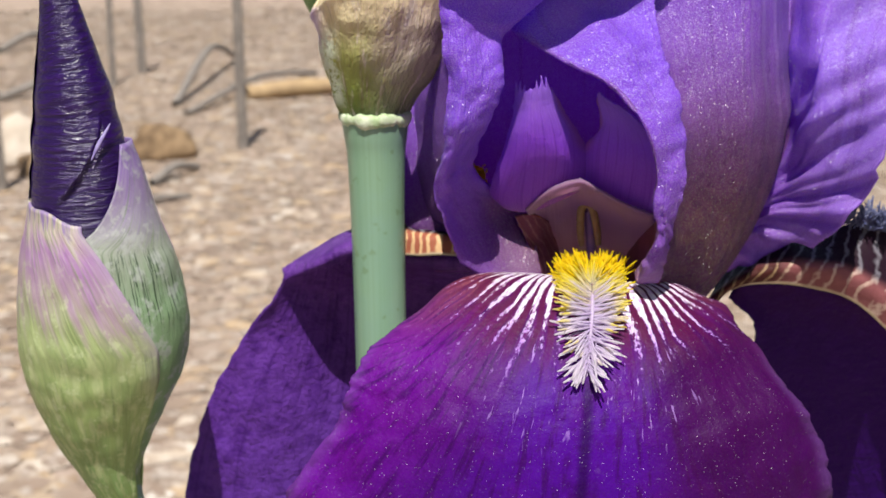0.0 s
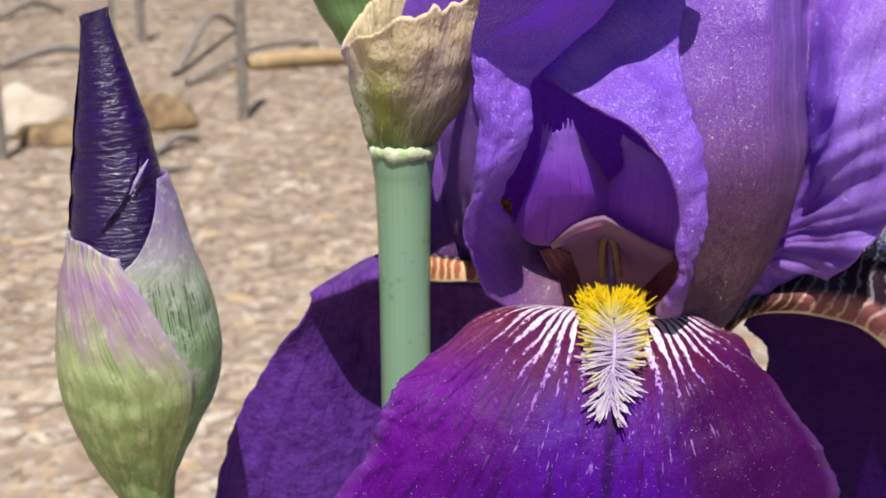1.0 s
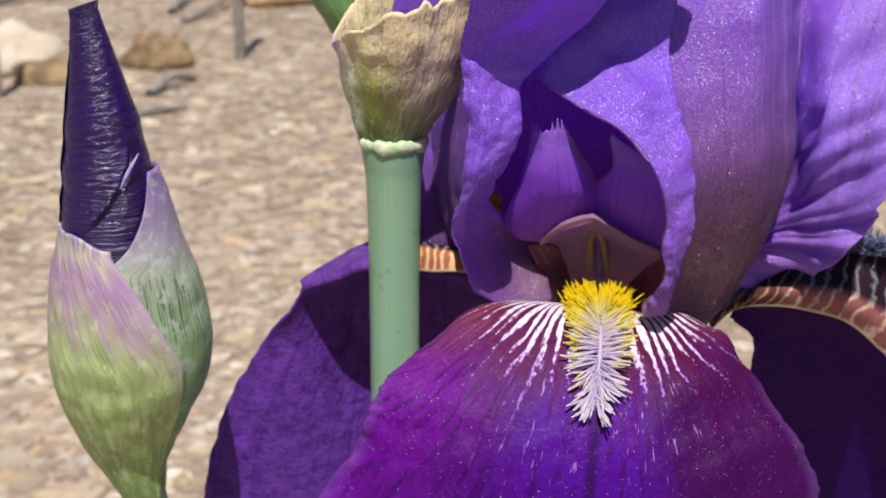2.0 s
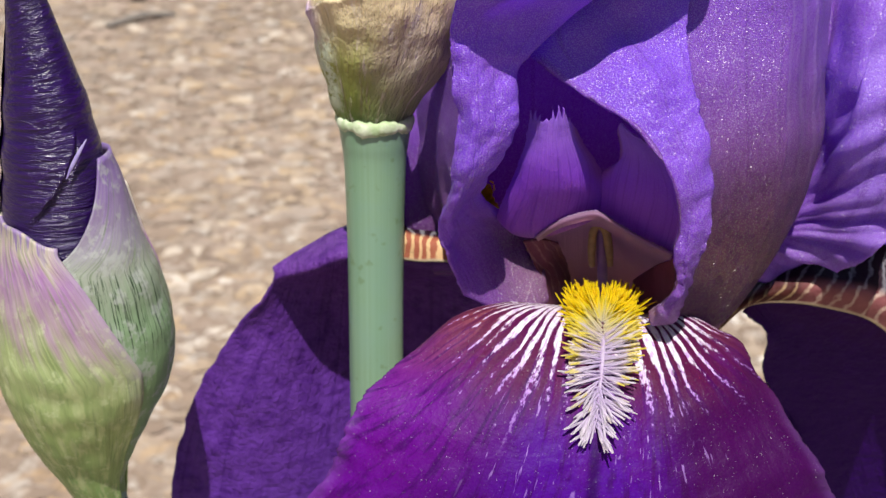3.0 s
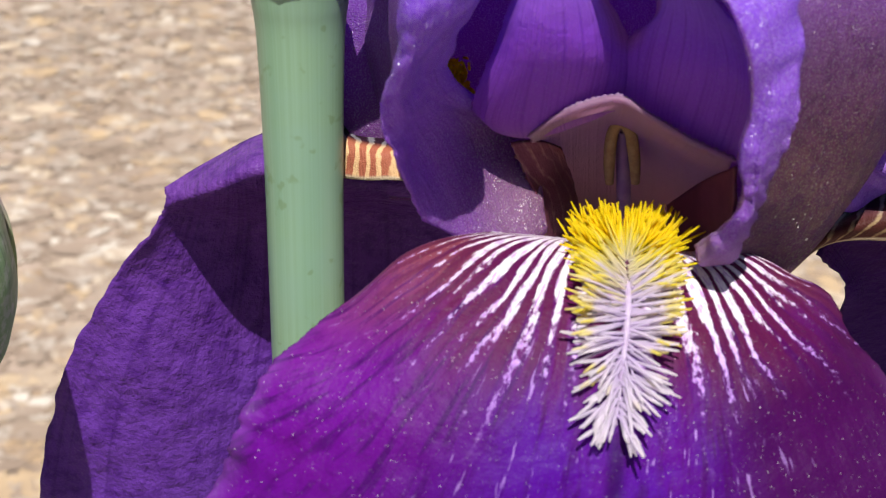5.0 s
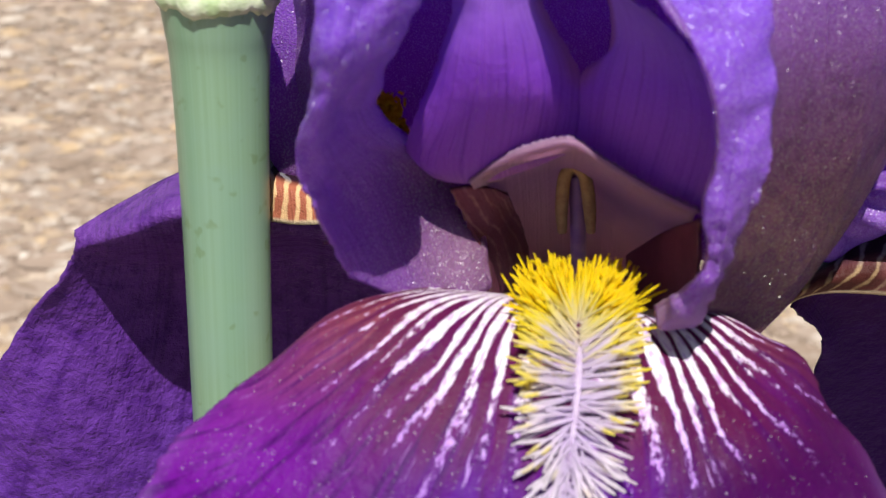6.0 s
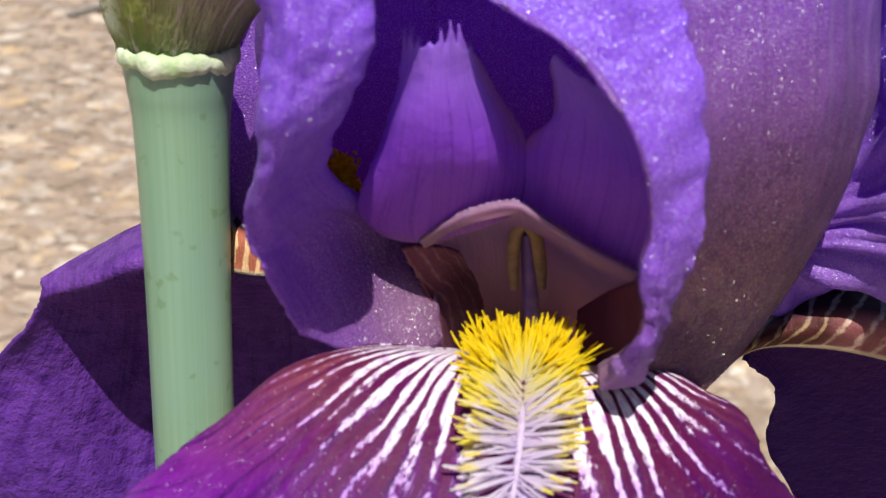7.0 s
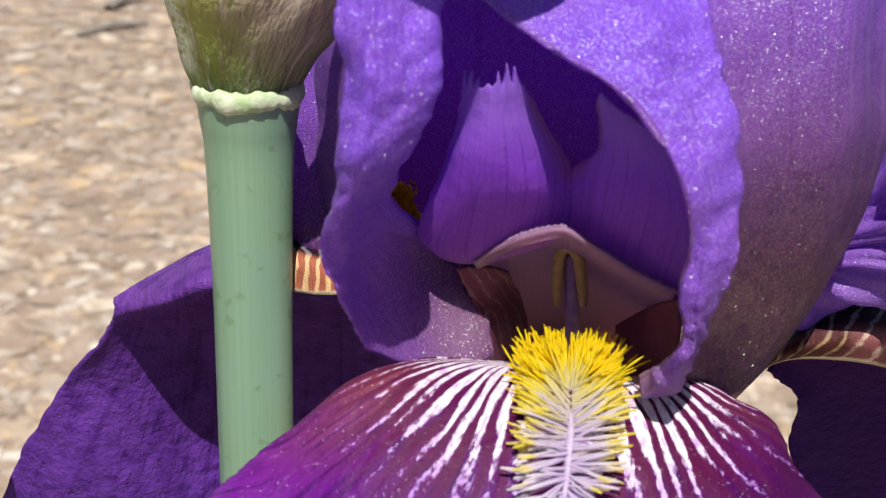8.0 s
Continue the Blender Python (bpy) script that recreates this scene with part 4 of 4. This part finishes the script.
A_STRIP = [(-13.7, 12.0, -12.1), (-27.3, 10.0, -10.9), (-33.8, 7.5, -9.0), (-38.7, 6.5, -8.8), (-43.8, 7.5, -11.3), (-49.9, 11.0, -14.4)]
A_UNDER = [(-13.3, 17.0, -18.9), (-27.6, 20.0, -20.6), (-34.9, 20.0, -20.7), (-40.2, 19.0, -20.8), (-46.3, 15.0, -18.9), (-51.6, 11.5, -17.6)]
A_BLADE = [(-11.8, 20.0, -34.9), (-27.7, 22.0, -36.4), (-35.2, 22.0, -36.5), (-41.5, 19.0, -33.8), (-49.7, 13.5, -29.7), (-58.0, 11.5, -26.7)]
A_LOW = [(-11.2, 21.0, -51.1), (-27.7, 23.0, -52.7), (-35.3, 20.0, -50.8), (-43.3, 15.5, -46.8), (-53.6, 11.5, -41.1), (-65.3, 12.5, -39.8)]
A_TIP = [(-10.4, 22.0, -73.5), (-27.7, 22.0, -76.3), (-36.4, 17.0, -72.4), (-45.7, 13.0, -68.1), (-57.7, 11.5, -63.6), (-69.6, 13.0, -57.9)]
A_END = [(-9.8, 22.0, -91.8), (-27.6, 22.0, -98.9), (-36.7, 16.0, -96.1), (-46.6, 13.0, -92.0), (-57.3, 13.0, -85.7), (-66.7, 14.0, -75.3)]
left_fall = petal("fall", [A_BACK, A_STRIP, A_UNDER, A_BLADE, A_LOW, A_TIP, A_END], REAR_FALL, flower, "dark purple fall folded over and hanging behind the stem", 70, 90, wave=1.4, size=8, seed=7.0)
petal("haft", [[(-30.7, 20.0, -2.3), (-27.7, 20.0, -4.1), (-25.0, 20.0, -5.9), (-21.5, 20.0, -7.8)],
               [(-30.9, 15.0, -5.4), (-27.9, 14.5, -6.5), (-24.5, 14.0, -7.1), (-20.6, 14.0, -8.0)],
               [(-29.5, 10.5, -6.4), (-26.9, 9.5, -6.7), (-24.0, 9.0, -6.8), (-20.2, 9.0, -7.1)],
               [(-29.1, 9.0, -10.1), (-26.4, 8.0, -9.9), (-23.5, 7.5, -9.6), (-20.2, 7.5, -9.8)]], HAFT, left_fall, "narrow haft with dark and orange stripes", 30, 30)

# rear right fall and its haft
D_IN = [(25.4, 7.0, -17.5), (28.0, 8.0, -14.5), (33.5, 8.0, -13.6), (40.3, 8.0, -14.6), (47.6, 8.0, -17.2), (56.8, 9.0, -23.4)]
D_MID = [(30.9, 11.0, -23.5), (34.6, 13.0, -26.0), (39.5, 14.0, -28.5), (45.6, 14.0, -30.5), (54.3, 14.0, -33.5), (64.7, 13.0, -42.3)]
D_LOW = [(33.0, 16.0, -34.0), (39.3, 19.0, -42.2), (46.0, 20.5, -47.6), (53.6, 20.5, -49.7), (62.5, 20.0, -51.6), (73.1, 19.0, -57.7)]
D_TIP = [(41.5, 20.0, -47.3), (48.2, 24.0, -60.5), (56.2, 26.0, -70.5), (64.8, 26.0, -75.5), (72.9, 25.0, -75.9), (82.0, 24.0, -76.2)]
D_END = [(49.4, 25.0, -64.9), (56.1, 29.0, -80.7), (65.2, 31.0, -93.1), (72.6, 31.0, -97.2), (80.9, 30.0, -96.2), (87.6, 28.0, -90.2)]
right_fall = petal("fall", [D_IN, D_MID, D_LOW, D_TIP, D_END], SHADED_FALL, flower, "dark purple fall hanging in shade behind the flower", 60, 60, wave=1.4, size=8, seed=11.0)
petal("haft", [[(23.8, 10.0, -14.8), (28.7, 11.0, -10.5), (34.3, 11.0, -8.0), (40.7, 10.0, -7.9), (47.0, 10.0, -5.1), (54.0, 10.0, -6.8)],
               [(22.9, 7.0, -16.1), (27.7, 8.0, -11.9), (33.3, 7.0, -8.7), (39.7, 6.0, -9.0), (46.3, 6.0, -9.2), (54.1, 7.0, -12.8)],
               [(21.3, 4.0, -17.0), (26.4, 4.0, -12.9), (32.5, 3.0, -10.7), (38.7, 2.0, -10.6), (44.9, 2.5, -12.5), (54.1, 4.0, -18.8)],
               [(20.7, 4.0, -19.3), (25.2, 4.5, -15.0), (31.4, 3.5, -13.8), (38.0, 3.0, -14.5), (45.2, 3.5, -17.1), (54.9, 5.0, -25.6)]], PINK_HAFT, right_fall, "arched haft with dark, red and white stripes", 70, 40, wave=0.5, size=5)
part("beard", hair_bundle("beard", 300, lambda s: (44 + 14 * s, 8.0, -4.5 - 3 * s), lambda s: 2.0,
                          lambda s, k, r: Vector((r.uniform(-0.4, 1.0), r.uniform(-0.9, 0.3), r.uniform(0.3, 1.0))),
                          lambda s, r: 0, lambda s, r: r.uniform(2.5, 5.0), 8, radius=0.12), BLUE_HAIR, right_fall, "bluish beard")
part("beard", hair_bundle("beard", 320, lambda s: (-17.9 + 2.2 * s, -1.0, 7.0 - 4.8 * s), lambda s: 1.2,
                          lambda s, k, r: Vector((r.uniform(-0.5, 0.3), -1, r.uniform(-0.3, 0.8))),
                          lambda s, r: 1.6, lambda s, r: r.uniform(1.0, 2.0), 9, radius=0.14), HAIR, left_fall, "yellow beard deep inside")

# perianth tube and stalk below the flower
stalk = tube("flower_tube", [(1, 12, -15), (1, 15, -26), (0, 18, -45), (-1, 21, -75)], [6.5, 4.6, 4.2, 5.5], 20)
part("flower_tube", grid_mesh("flower_tube", stalk), TUBE, flower, "green tube of the flower")
stalk = tube("stalk", [(-1, 21, -74), (-3, 22, -200), (-4, 22, -420), (0, 22, -650)], [4.6, 4.8, 5.0, 5.4], 20)
part("stalk", grid_mesh("stalk", stalk), STEM, flower)


# ---- stem with its spathe, in front of the rear fall ----
spray = based(thing("budding_iris_stalk", (-0.032, 0.008, 0.0), "upright smooth green stalk with a papery sheath above its joint", "plant"))
S_TOP, S_LOW = (-33.4, 7.5, 13.8), (-33.2, 5.5, -33.0)
foot = (S_LOW[0] + 2, S_LOW[1] + 1, -650)
drop = [tuple(Vector(S_LOW).lerp(Vector(foot), k)) for k in (0.08, 0.17, 0.28, 0.45, 0.7, 1.0)]
shaft = tube("stem", [S_TOP, tuple(Vector(S_TOP).lerp(Vector(S_LOW), 0.07)), tuple(Vector(S_TOP).lerp(Vector(S_LOW), 0.17)), tuple(Vector(S_TOP).lerp(Vector(S_LOW), 0.5)), S_LOW] + drop, [5.6, 5.1, 4.65, 4.35, 4.3, 4.35, 4.4, 4.6, 4.7, 5.0, 5.5], 40)
part("stem", grid_mesh("stem", shaft), STEM, spray)


def ring(centre, radius, tall, seed):
    sides, rings = 72, 10
    g = np.zeros((rings + 1, sides + 1, 3))
    for j in range(sides + 1):
        a = 2 * math.pi * (j % sides) / sides
        d = Vector((math.cos(a), math.sin(a), 0))
        w = 1 + 0.6 * noise.noise(d * 2.2 + Vector((seed, 0, 0))) + 0.5 * noise.noise(d * 7 + Vector((seed, 2, 0)))
        dz = 0.5 * noise.noise(d * 1.4 + Vector((0, seed, 0))) + 0.25 * noise.noise(d * 6 + Vector((0, seed, 3)))
        for i in range(rings + 1):
            q = math.pi * i / rings
            p = Vector(centre) + d * (radius + 0.55 * math.sin(q) * w) + Vector((0, 0, math.cos(q) * tall * w + dz))
            g[i, j] = p
    return g


part("joint", grid_mesh("joint", ring((-33.4, 7.5, 13.8), 5.4, 0.95, 2.0)), RING, spray, "pale swollen joint")


def shell(left, right, y_axis, turn, deep=1.0, nu=50, nv=50, top=None, offset=0.0):
    """A bract: a sheet wrapped round an axis between two outlines; turn gives its first and last angle, 0 to the left, 90 towards the viewer."""
    w = weights(len(left), 201)
    lo, ro = w @ np.array(left, float), w @ np.array(right, float)
    g = np.zeros((nv, nu, 3))
    for j in range(nu):
        u = j / (nu - 1)
        reach = min(1, top(u)) if top else 1.0
        for i in range(nv):
            f = i / (nv - 1) * reach
            k = min(199, int(f * 200))
            m = f * 200 - k
            l, r = lo[k] * (1 - m) + lo[k + 1] * m, ro[k] * (1 - m) + ro[k + 1] * m
            half = np.linalg.norm(r - l) / 2
            a0, a1 = turn(f)
            q = radians(a0 + (a1 - a0) * u)
            g[i, j] = (l + r) / 2 - (r - l) / (2 * half) * (half + offset) * math.cos(q) + np.array((0, -1, 0.0)) * (half + offset) * deep * math.sin(q)
    return g


def bract(name, g, material, parent, label, wave=0.3, thick=0.0004, seed=0.0):
    return thicken(part(name, grid_mesh(name, ruffle(g, wave, 4.0, 0.0, seed)), material, parent, label), thick)


SP_L = [(-38.7, 7.5, 13.8), (-39.5, 7.5, 16.4), (-41.1, 7.5, 21.6), (-42.2, 7.5, 27.2), (-43.0, 7.5, 33.6), (-43.3, 7.5, 43.4)]
SP_R = [(-28.1, 7.5, 14.4), (-26.4, 7.5, 17.4), (-22.8, 7.5, 21.6), (-19.6, 7.5, 27.2), (-17.5, 7.5, 33.6), (-15.9, 7.5, 43.4)]
sheath = shell(SP_L, SP_R, 7.5, lambda f: (-120, 200), 0.8, 110, 60,
               lambda u: float(np.interp(u, (0, 0.2, 0.375, 0.5, 0.656, 0.94, 1), (0.99, 0.90, 0.68, 0.78, 0.88, 0.98, 0.99))) + 0.03 * noise.noise(Vector((u * 19, 0, 0))) + 0.022 * noise.noise(Vector((u * 55, 3, 0))))
for i in range(60):
    for j in range(110):
        f = max(0, i / 59 - 0.86) / 0.14
        out = sheath[i, j] - sheath[i].mean(axis=0)
        sheath[i, j] += out / max(np.linalg.norm(out), 1e-6) * (0.6 * f * f + 0.25 * math.sin(j * 0.55 + 1.5 * noise.noise(Vector((i * 0.08, j * 0.05, 0)))) * i / 59)
bract("outer_bract", sheath, SPATHE, spray, "papery cream, pink and green sheath", 0.5)
IN_L = [(-34.8, 12.0, 15.0), (-37.7, 18.0, 19.7), (-42.1, 24.0, 25.7), (-45.9, 24.0, 30.6), (-49.1, 24.0, 36.5), (-51.5, 24.0, 42.2)]
IN_R = [(-30.0, 12.0, 15.0), (-31.0, 18.0, 19.7), (-33.1, 24.0, 25.7), (-35.1, 24.0, 30.6), (-35.5, 24.0, 36.5), (-34.9, 24.0, 42.2)]
bract("rear_bract", shell(IN_L, IN_R, 17, lambda f: (-60, 175), 0.6, 50, 40), GREEN_BRACT, spray, "green bract behind the sheath", 0.4, seed=2.0)

# ---- the closed bud ----
bud = based(thing("iris_bud", (-0.066, 0.0, 0.0), "closed bud with dark violet tip in green and mauve bracts", "flower bud"))
Q_L = [(-79.4, -5.0, -46.8), (-82.9, -5.0, -40.1), (-86.8, -5.0, -31.4), (-88.8, -5.0, -22.7), (-88.8, -5.0, -14.8), (-87.3, -5.0, -4.6), (-85.8, -5.0, 1.6), (-84.4, -5.0, 10.4)]
Q_R = [(-73.3, -5.0, -46.8), (-72.3, -5.0, -40.1), (-67.5, -5.0, -29.9), (-64.2, -5.0, -22.7), (-63.3, -5.0, -14.8), (-65.0, -5.0, -6.0), (-67.1, -5.0, 0.7), (-70.2, -5.0, 12.4)]
J_L = [(-86.1, -6.0, -2.3), (-85.5, -6.0, 4.2), (-84.7, -6.0, 10.6), (-83.6, -6.0, 18.7), (-82.2, -6.0, 27.5), (-81.3, -6.0, 34.3), (-81.2, -6.0, 37.0)]
J_R = [(-69.3, -6.0, -2.3), (-70.2, -6.0, 4.2), (-70.6, -6.0, 10.6), (-72.0, -6.0, 19.6), (-74.7, -6.0, 29.2), (-76.5, -6.0, 35.6), (-77.1, -6.0, 38.3)]
def pleat(f, q):
    """A pocket behind the free edge of the outermost rolled petal."""
    edge = 94 + (f - 0.24) / 0.19 * 43
    wide = 34 * (0.45 - f) / 0.25
    if 0.16 < f < 0.45 and edge < q < edge + wide:
        return 0.10 * (1 - (q - edge) / wide) * min(1, (f - 0.16) / 0.05)
    return -0.05 * max(0, 1 - (edge - q) / 12) if 0.16 < f < 0.45 and edge - 12 < q <= edge else 0.0


core = shell(J_L, J_R, -6, lambda f: (-10, 380), 0.85, 181, 90)
for i in range(90):
    for j in range(181):
        core[i, j] += (core[i, j] - core[i].mean(axis=0)) * (0.05 * (j / 180) - 0.02 - pleat(i / 89, -10 + 390 * j / 180) + 0.05 * noise.noise(Vector((j * 0.015, i * 0.16, 0))) + 0.20 * noise.noise(Vector((j * 0.11, i * 0.2, 5))) * (i / 89) ** 9)
for k in (0.75, 0.4, 0.05):
    mid = core[89].mean(axis=0)
    core = np.concatenate([core, [mid + (core[89] - mid) * k - np.array((0, 0, 1.2 * (1 - k)))]])
part("rolled_petals", grid_mesh("rolled_petals", core), BUD_PETAL, bud, "tightly rolled, wrinkled dark violet petals")
bract("side_bract", shell(Q_L, Q_R, -5, lambda f: (78 + 76 * min(1, max(0, (f - 0.77) / 0.23)), 290 - 20 * f), 0.85, 80, 90, None, 0.1), SIDE_BRACT, bud, "green bract with a mauve tip wrapping the side", 0.3)


def seam(f):
    """Where the free edge of the front bract runs, in degrees."""
    return 152 - 14 * f / 0.5 if f < 0.5 else max(92, 138 - 42 * (f - 0.5) / 0.31)


bract("front_bract", shell(Q_L, Q_R, -5, lambda f: (-150, seam(f)), 0.85, 110, 90, lambda u: 0.93 - 0.07 * max(0, u - 0.5) / 0.5 + 0.006 * math.sin(u * 31), 0.6), BRACT, bud, "pale green and mauve bract wrapping the front", 0.3, seed=3.0)
flap = tube("petal_edge", [(-71.5, -10.0, 15.9), (-72.3, -10.7, 14.5), (-73.3, -11.4, 12.7), (-74.2, -11.9, 10.8)], [0.06, 0.24, 0.28, 0.08], 10, squash=0.6)
part("petal_edge", grid_mesh("petal_edge", flap), PETAL_EDGE, bud, "pale edge of a rolled petal")
part("joint", grid_mesh("joint", ring((-76.7, -5.0, -42.8), 3.2, 1.0, 6.0)), RING, bud, "pale joint below the bud")
end = Vector((-76.0, -5.0, -44.6))
twig = tube("stem", [tuple(end + Vector((-1.2, 0, 3))), tuple(end), tuple(end + Vector((0.6, 0.2, -4))), tuple(end + Vector((1.6, 0.6, -10))), tuple(end + Vector((3, 1, -20))), tuple(end + Vector((4, 2, -40))), tuple(end + Vector((4, 3, -80))), (-66, 1, -200), (-66, 0, -400), (-66, 0, -650)], [3.0, 3.0, 3.0, 3.05, 3.1, 3.2, 3.3, 3.6, 3.9, 4.2], 30)
part("stem", grid_mesh("stem", twig), STEM, bud)


# ---- ground and distance ----
ground_mesh = bpy.data.meshes.new("ground")
xs = np.concatenate([[-300, -60, -14], np.linspace(-6, 6, 61), [14, 60, 300]])
ys = np.concatenate([[-300, -60, -10], np.linspace(-2, 12, 71), [24, 80, 400]])
gv, gf = [], []
for yy in ys:
    for xx in xs:
        near = max(0.0, 1 - max(abs(xx) / 9, abs(yy - 4) / 12))
        gv.append((float(xx), float(yy), -0.0015 + 0.003 * near * noise.noise(Vector((xx * 1.1, yy * 1.1, 0.0)))))
nx = len(xs)
for i in range(len(ys) - 1):
    for j in range(nx - 1):
        gf.append((i * nx + j, i * nx + j + 1, (i + 1) * nx + j + 1, (i + 1) * nx + j))
ground_mesh.from_pydata(gv, [], gf)
ground_mesh.shade_smooth()
ground_mesh.materials.append(MULCH)
tagged(new("ground", ground_mesh), "dry ground covered with pale tan leaf litter and mulch", "ground", kind="structure")


def litter(count, around, seed):
    rng = random.Random(seed)
    verts, faces = [], []
    for k in range(count + around):
        if k < count:
            y = 0.7 + 8.3 * rng.random() ** 1.5
            x = rng.uniform(-1, 1) * (0.7 + 0.6 * y)
        else:
            turn, far = rng.uniform(0, 2 * math.pi), 0.12 + 8.5 * rng.random() ** 0.8
            x, y = far * math.cos(turn), 1.5 + far * math.sin(turn)
        a, tilt = rng.uniform(0, 6.28), rng.uniform(-0.025, 0.025)
        k2 = 0.42 + 0.9 * rng.random() ** 5
        ln, wd = k2 * rng.uniform(0.012, 0.034) * (1 + 0.1 * y), k2 * rng.uniform(0.009, 0.022) * (1 + 0.1 * y)
        z = rng.uniform(0.0, 0.0016)
        m = Matrix.Translation((x, y, z)) @ Euler((tilt, rng.uniform(-0.03, 0.03), a)).to_matrix().to_4x4()
        s = len(verts)
        for px, py, pz in ((-1, 0, 0), (-0.4, 1, 0.06), (0.5, 0.8, 0.05), (1, 0, 0), (0.4, -1, 0.06), (-0.5, -0.8, 0.05)):
            verts.append(m @ Vector((px * ln, py * wd, pz * wd)))
        for px, py, pz in ((-0.9, 0, -0.15), (0, 0.7, 0.05), (0.9, 0, -0.15), (0, -0.7, 0.05)):
            verts.append(m @ Vector((px * ln, py * wd, pz * wd - 0.0015)))
        faces += [(s, s + 1, s + 2, s + 3), (s, s + 3, s + 4, s + 5), (s, s + 6, s + 7, s + 1), (s + 2, s + 7, s + 8, s + 3), (s + 3, s + 8, s + 9, s + 4), (s, s + 5, s + 9, s + 6)]
    me = bpy.data.meshes.new("leaf_litter")
    me.from_pydata(verts, [], faces)
    me.materials.append(CHIPS)
    return me


tagged(new("leaf_litter", litter(70000, 24000, 4)), "loose tan and brown wood chips and dry leaves", "leaf litter", kind="stuff")


def twig_thing(name, pts, radii, material, label, category, sides=10):
    """A bent stick; points in metres."""
    base = Vector((pts[0][0], pts[0][1], 0))
    ob = based(thing(name, base, label, category))
    g = tube(name, [tuple((Vector(p) - FLOWER) * 1000) for p in pts], [r * 1000 for r in radii], sides)
    part("wood", grid_mesh(name, g), material, ob)
    return ob


def upright(at_place, tall, r, label, lean=0.0):
    x, y = at_place
    return twig_thing("dry_stalk", [(x, y, -0.02), (x + lean * 0.4, y, tall * 0.5), (x + lean, y, tall)], [r, r * 0.9, r * 0.8], WOOD, label, "dry stalk")


upright((-0.633, 3.469), 0.75, 0.017, "grey weathered upright stalk in the mulch", 0.01)
upright((-1.369, 5.279), 0.7, 0.020, "grey upright stalk beside fallen twigs", 0.0)
upright((-1.406, 4.916), 0.6, 0.014, "thin grey upright stalk", 0.02)
upright((-1.173, 2.906), 0.5, 0.016, "thin grey stalk at the edge of the mulch", 0.0)


def lying(p, q, r, bow, label, material=WOOD, name="fallen_twig"):
    (ax, ay), (bx, by) = p, q
    return twig_thing(name, [(ax, ay, r * 0.7), ((ax + bx) / 2, (ay + by) / 2 + bow * 0.4, r * 0.8 + abs(bow)), (bx, by, r * 0.7)], [r, r * 1.05, r * 0.8], material, label, "twig" if material is WOOD else "log")


lying((-1.014, 4.289), (-1.026, 5.790), 0.015, 0.12, "grey bent fallen twig")
lying((-0.932, 4.093), (-0.584, 5.230), 0.011, 0.05, "long grey fallen twig")
lying((-2.303, 6.125), (-2.101, 6.517), 0.020, 0.06, "grey bent twig fallen on the mulch")
lying((-1.723, 4.465), (-1.363, 4.748), 0.018, 0.05, "grey fallen twig on the mulch")
lying((-0.790, 2.945), (-0.712, 3.159), 0.012, 0.02, "short dark fallen twig")
lying((-0.795, 2.675), (-0.661, 2.797), 0.008, 0.01, "short dark fallen twig in the litter")
lying((-0.769, 4.454), (-0.350, 4.646), 0.032, -0.01, "ochre fallen log lying on the mulch", OCHRE, "fallen_log")


def stone(at_place, size, seed, material, label):
    x, y = at_place
    ob = based(thing("stone", (x, y, 0), label, "stone"))
    bm = lump("stone", (x, y, size[2] * 0.2), size, seed)
    for f in bm.faces:
        f.smooth = True
    part("body", bm, material, ob)


stone((-1.242, 3.272), (0.13, 0.10, 0.11), 1.0, ROCK, "pale rounded stone in the mulch")
stone((-0.860, 3.356), (0.10, 0.08, 0.09), 2.0, BROWN_ROCK, "dark brown stone beside a stalk")
stone((-1.092, 3.154), (0.13, 0.09, 0.05), 3.0, BROWN_ROCK, "flat brown stone lying in leaf litter")
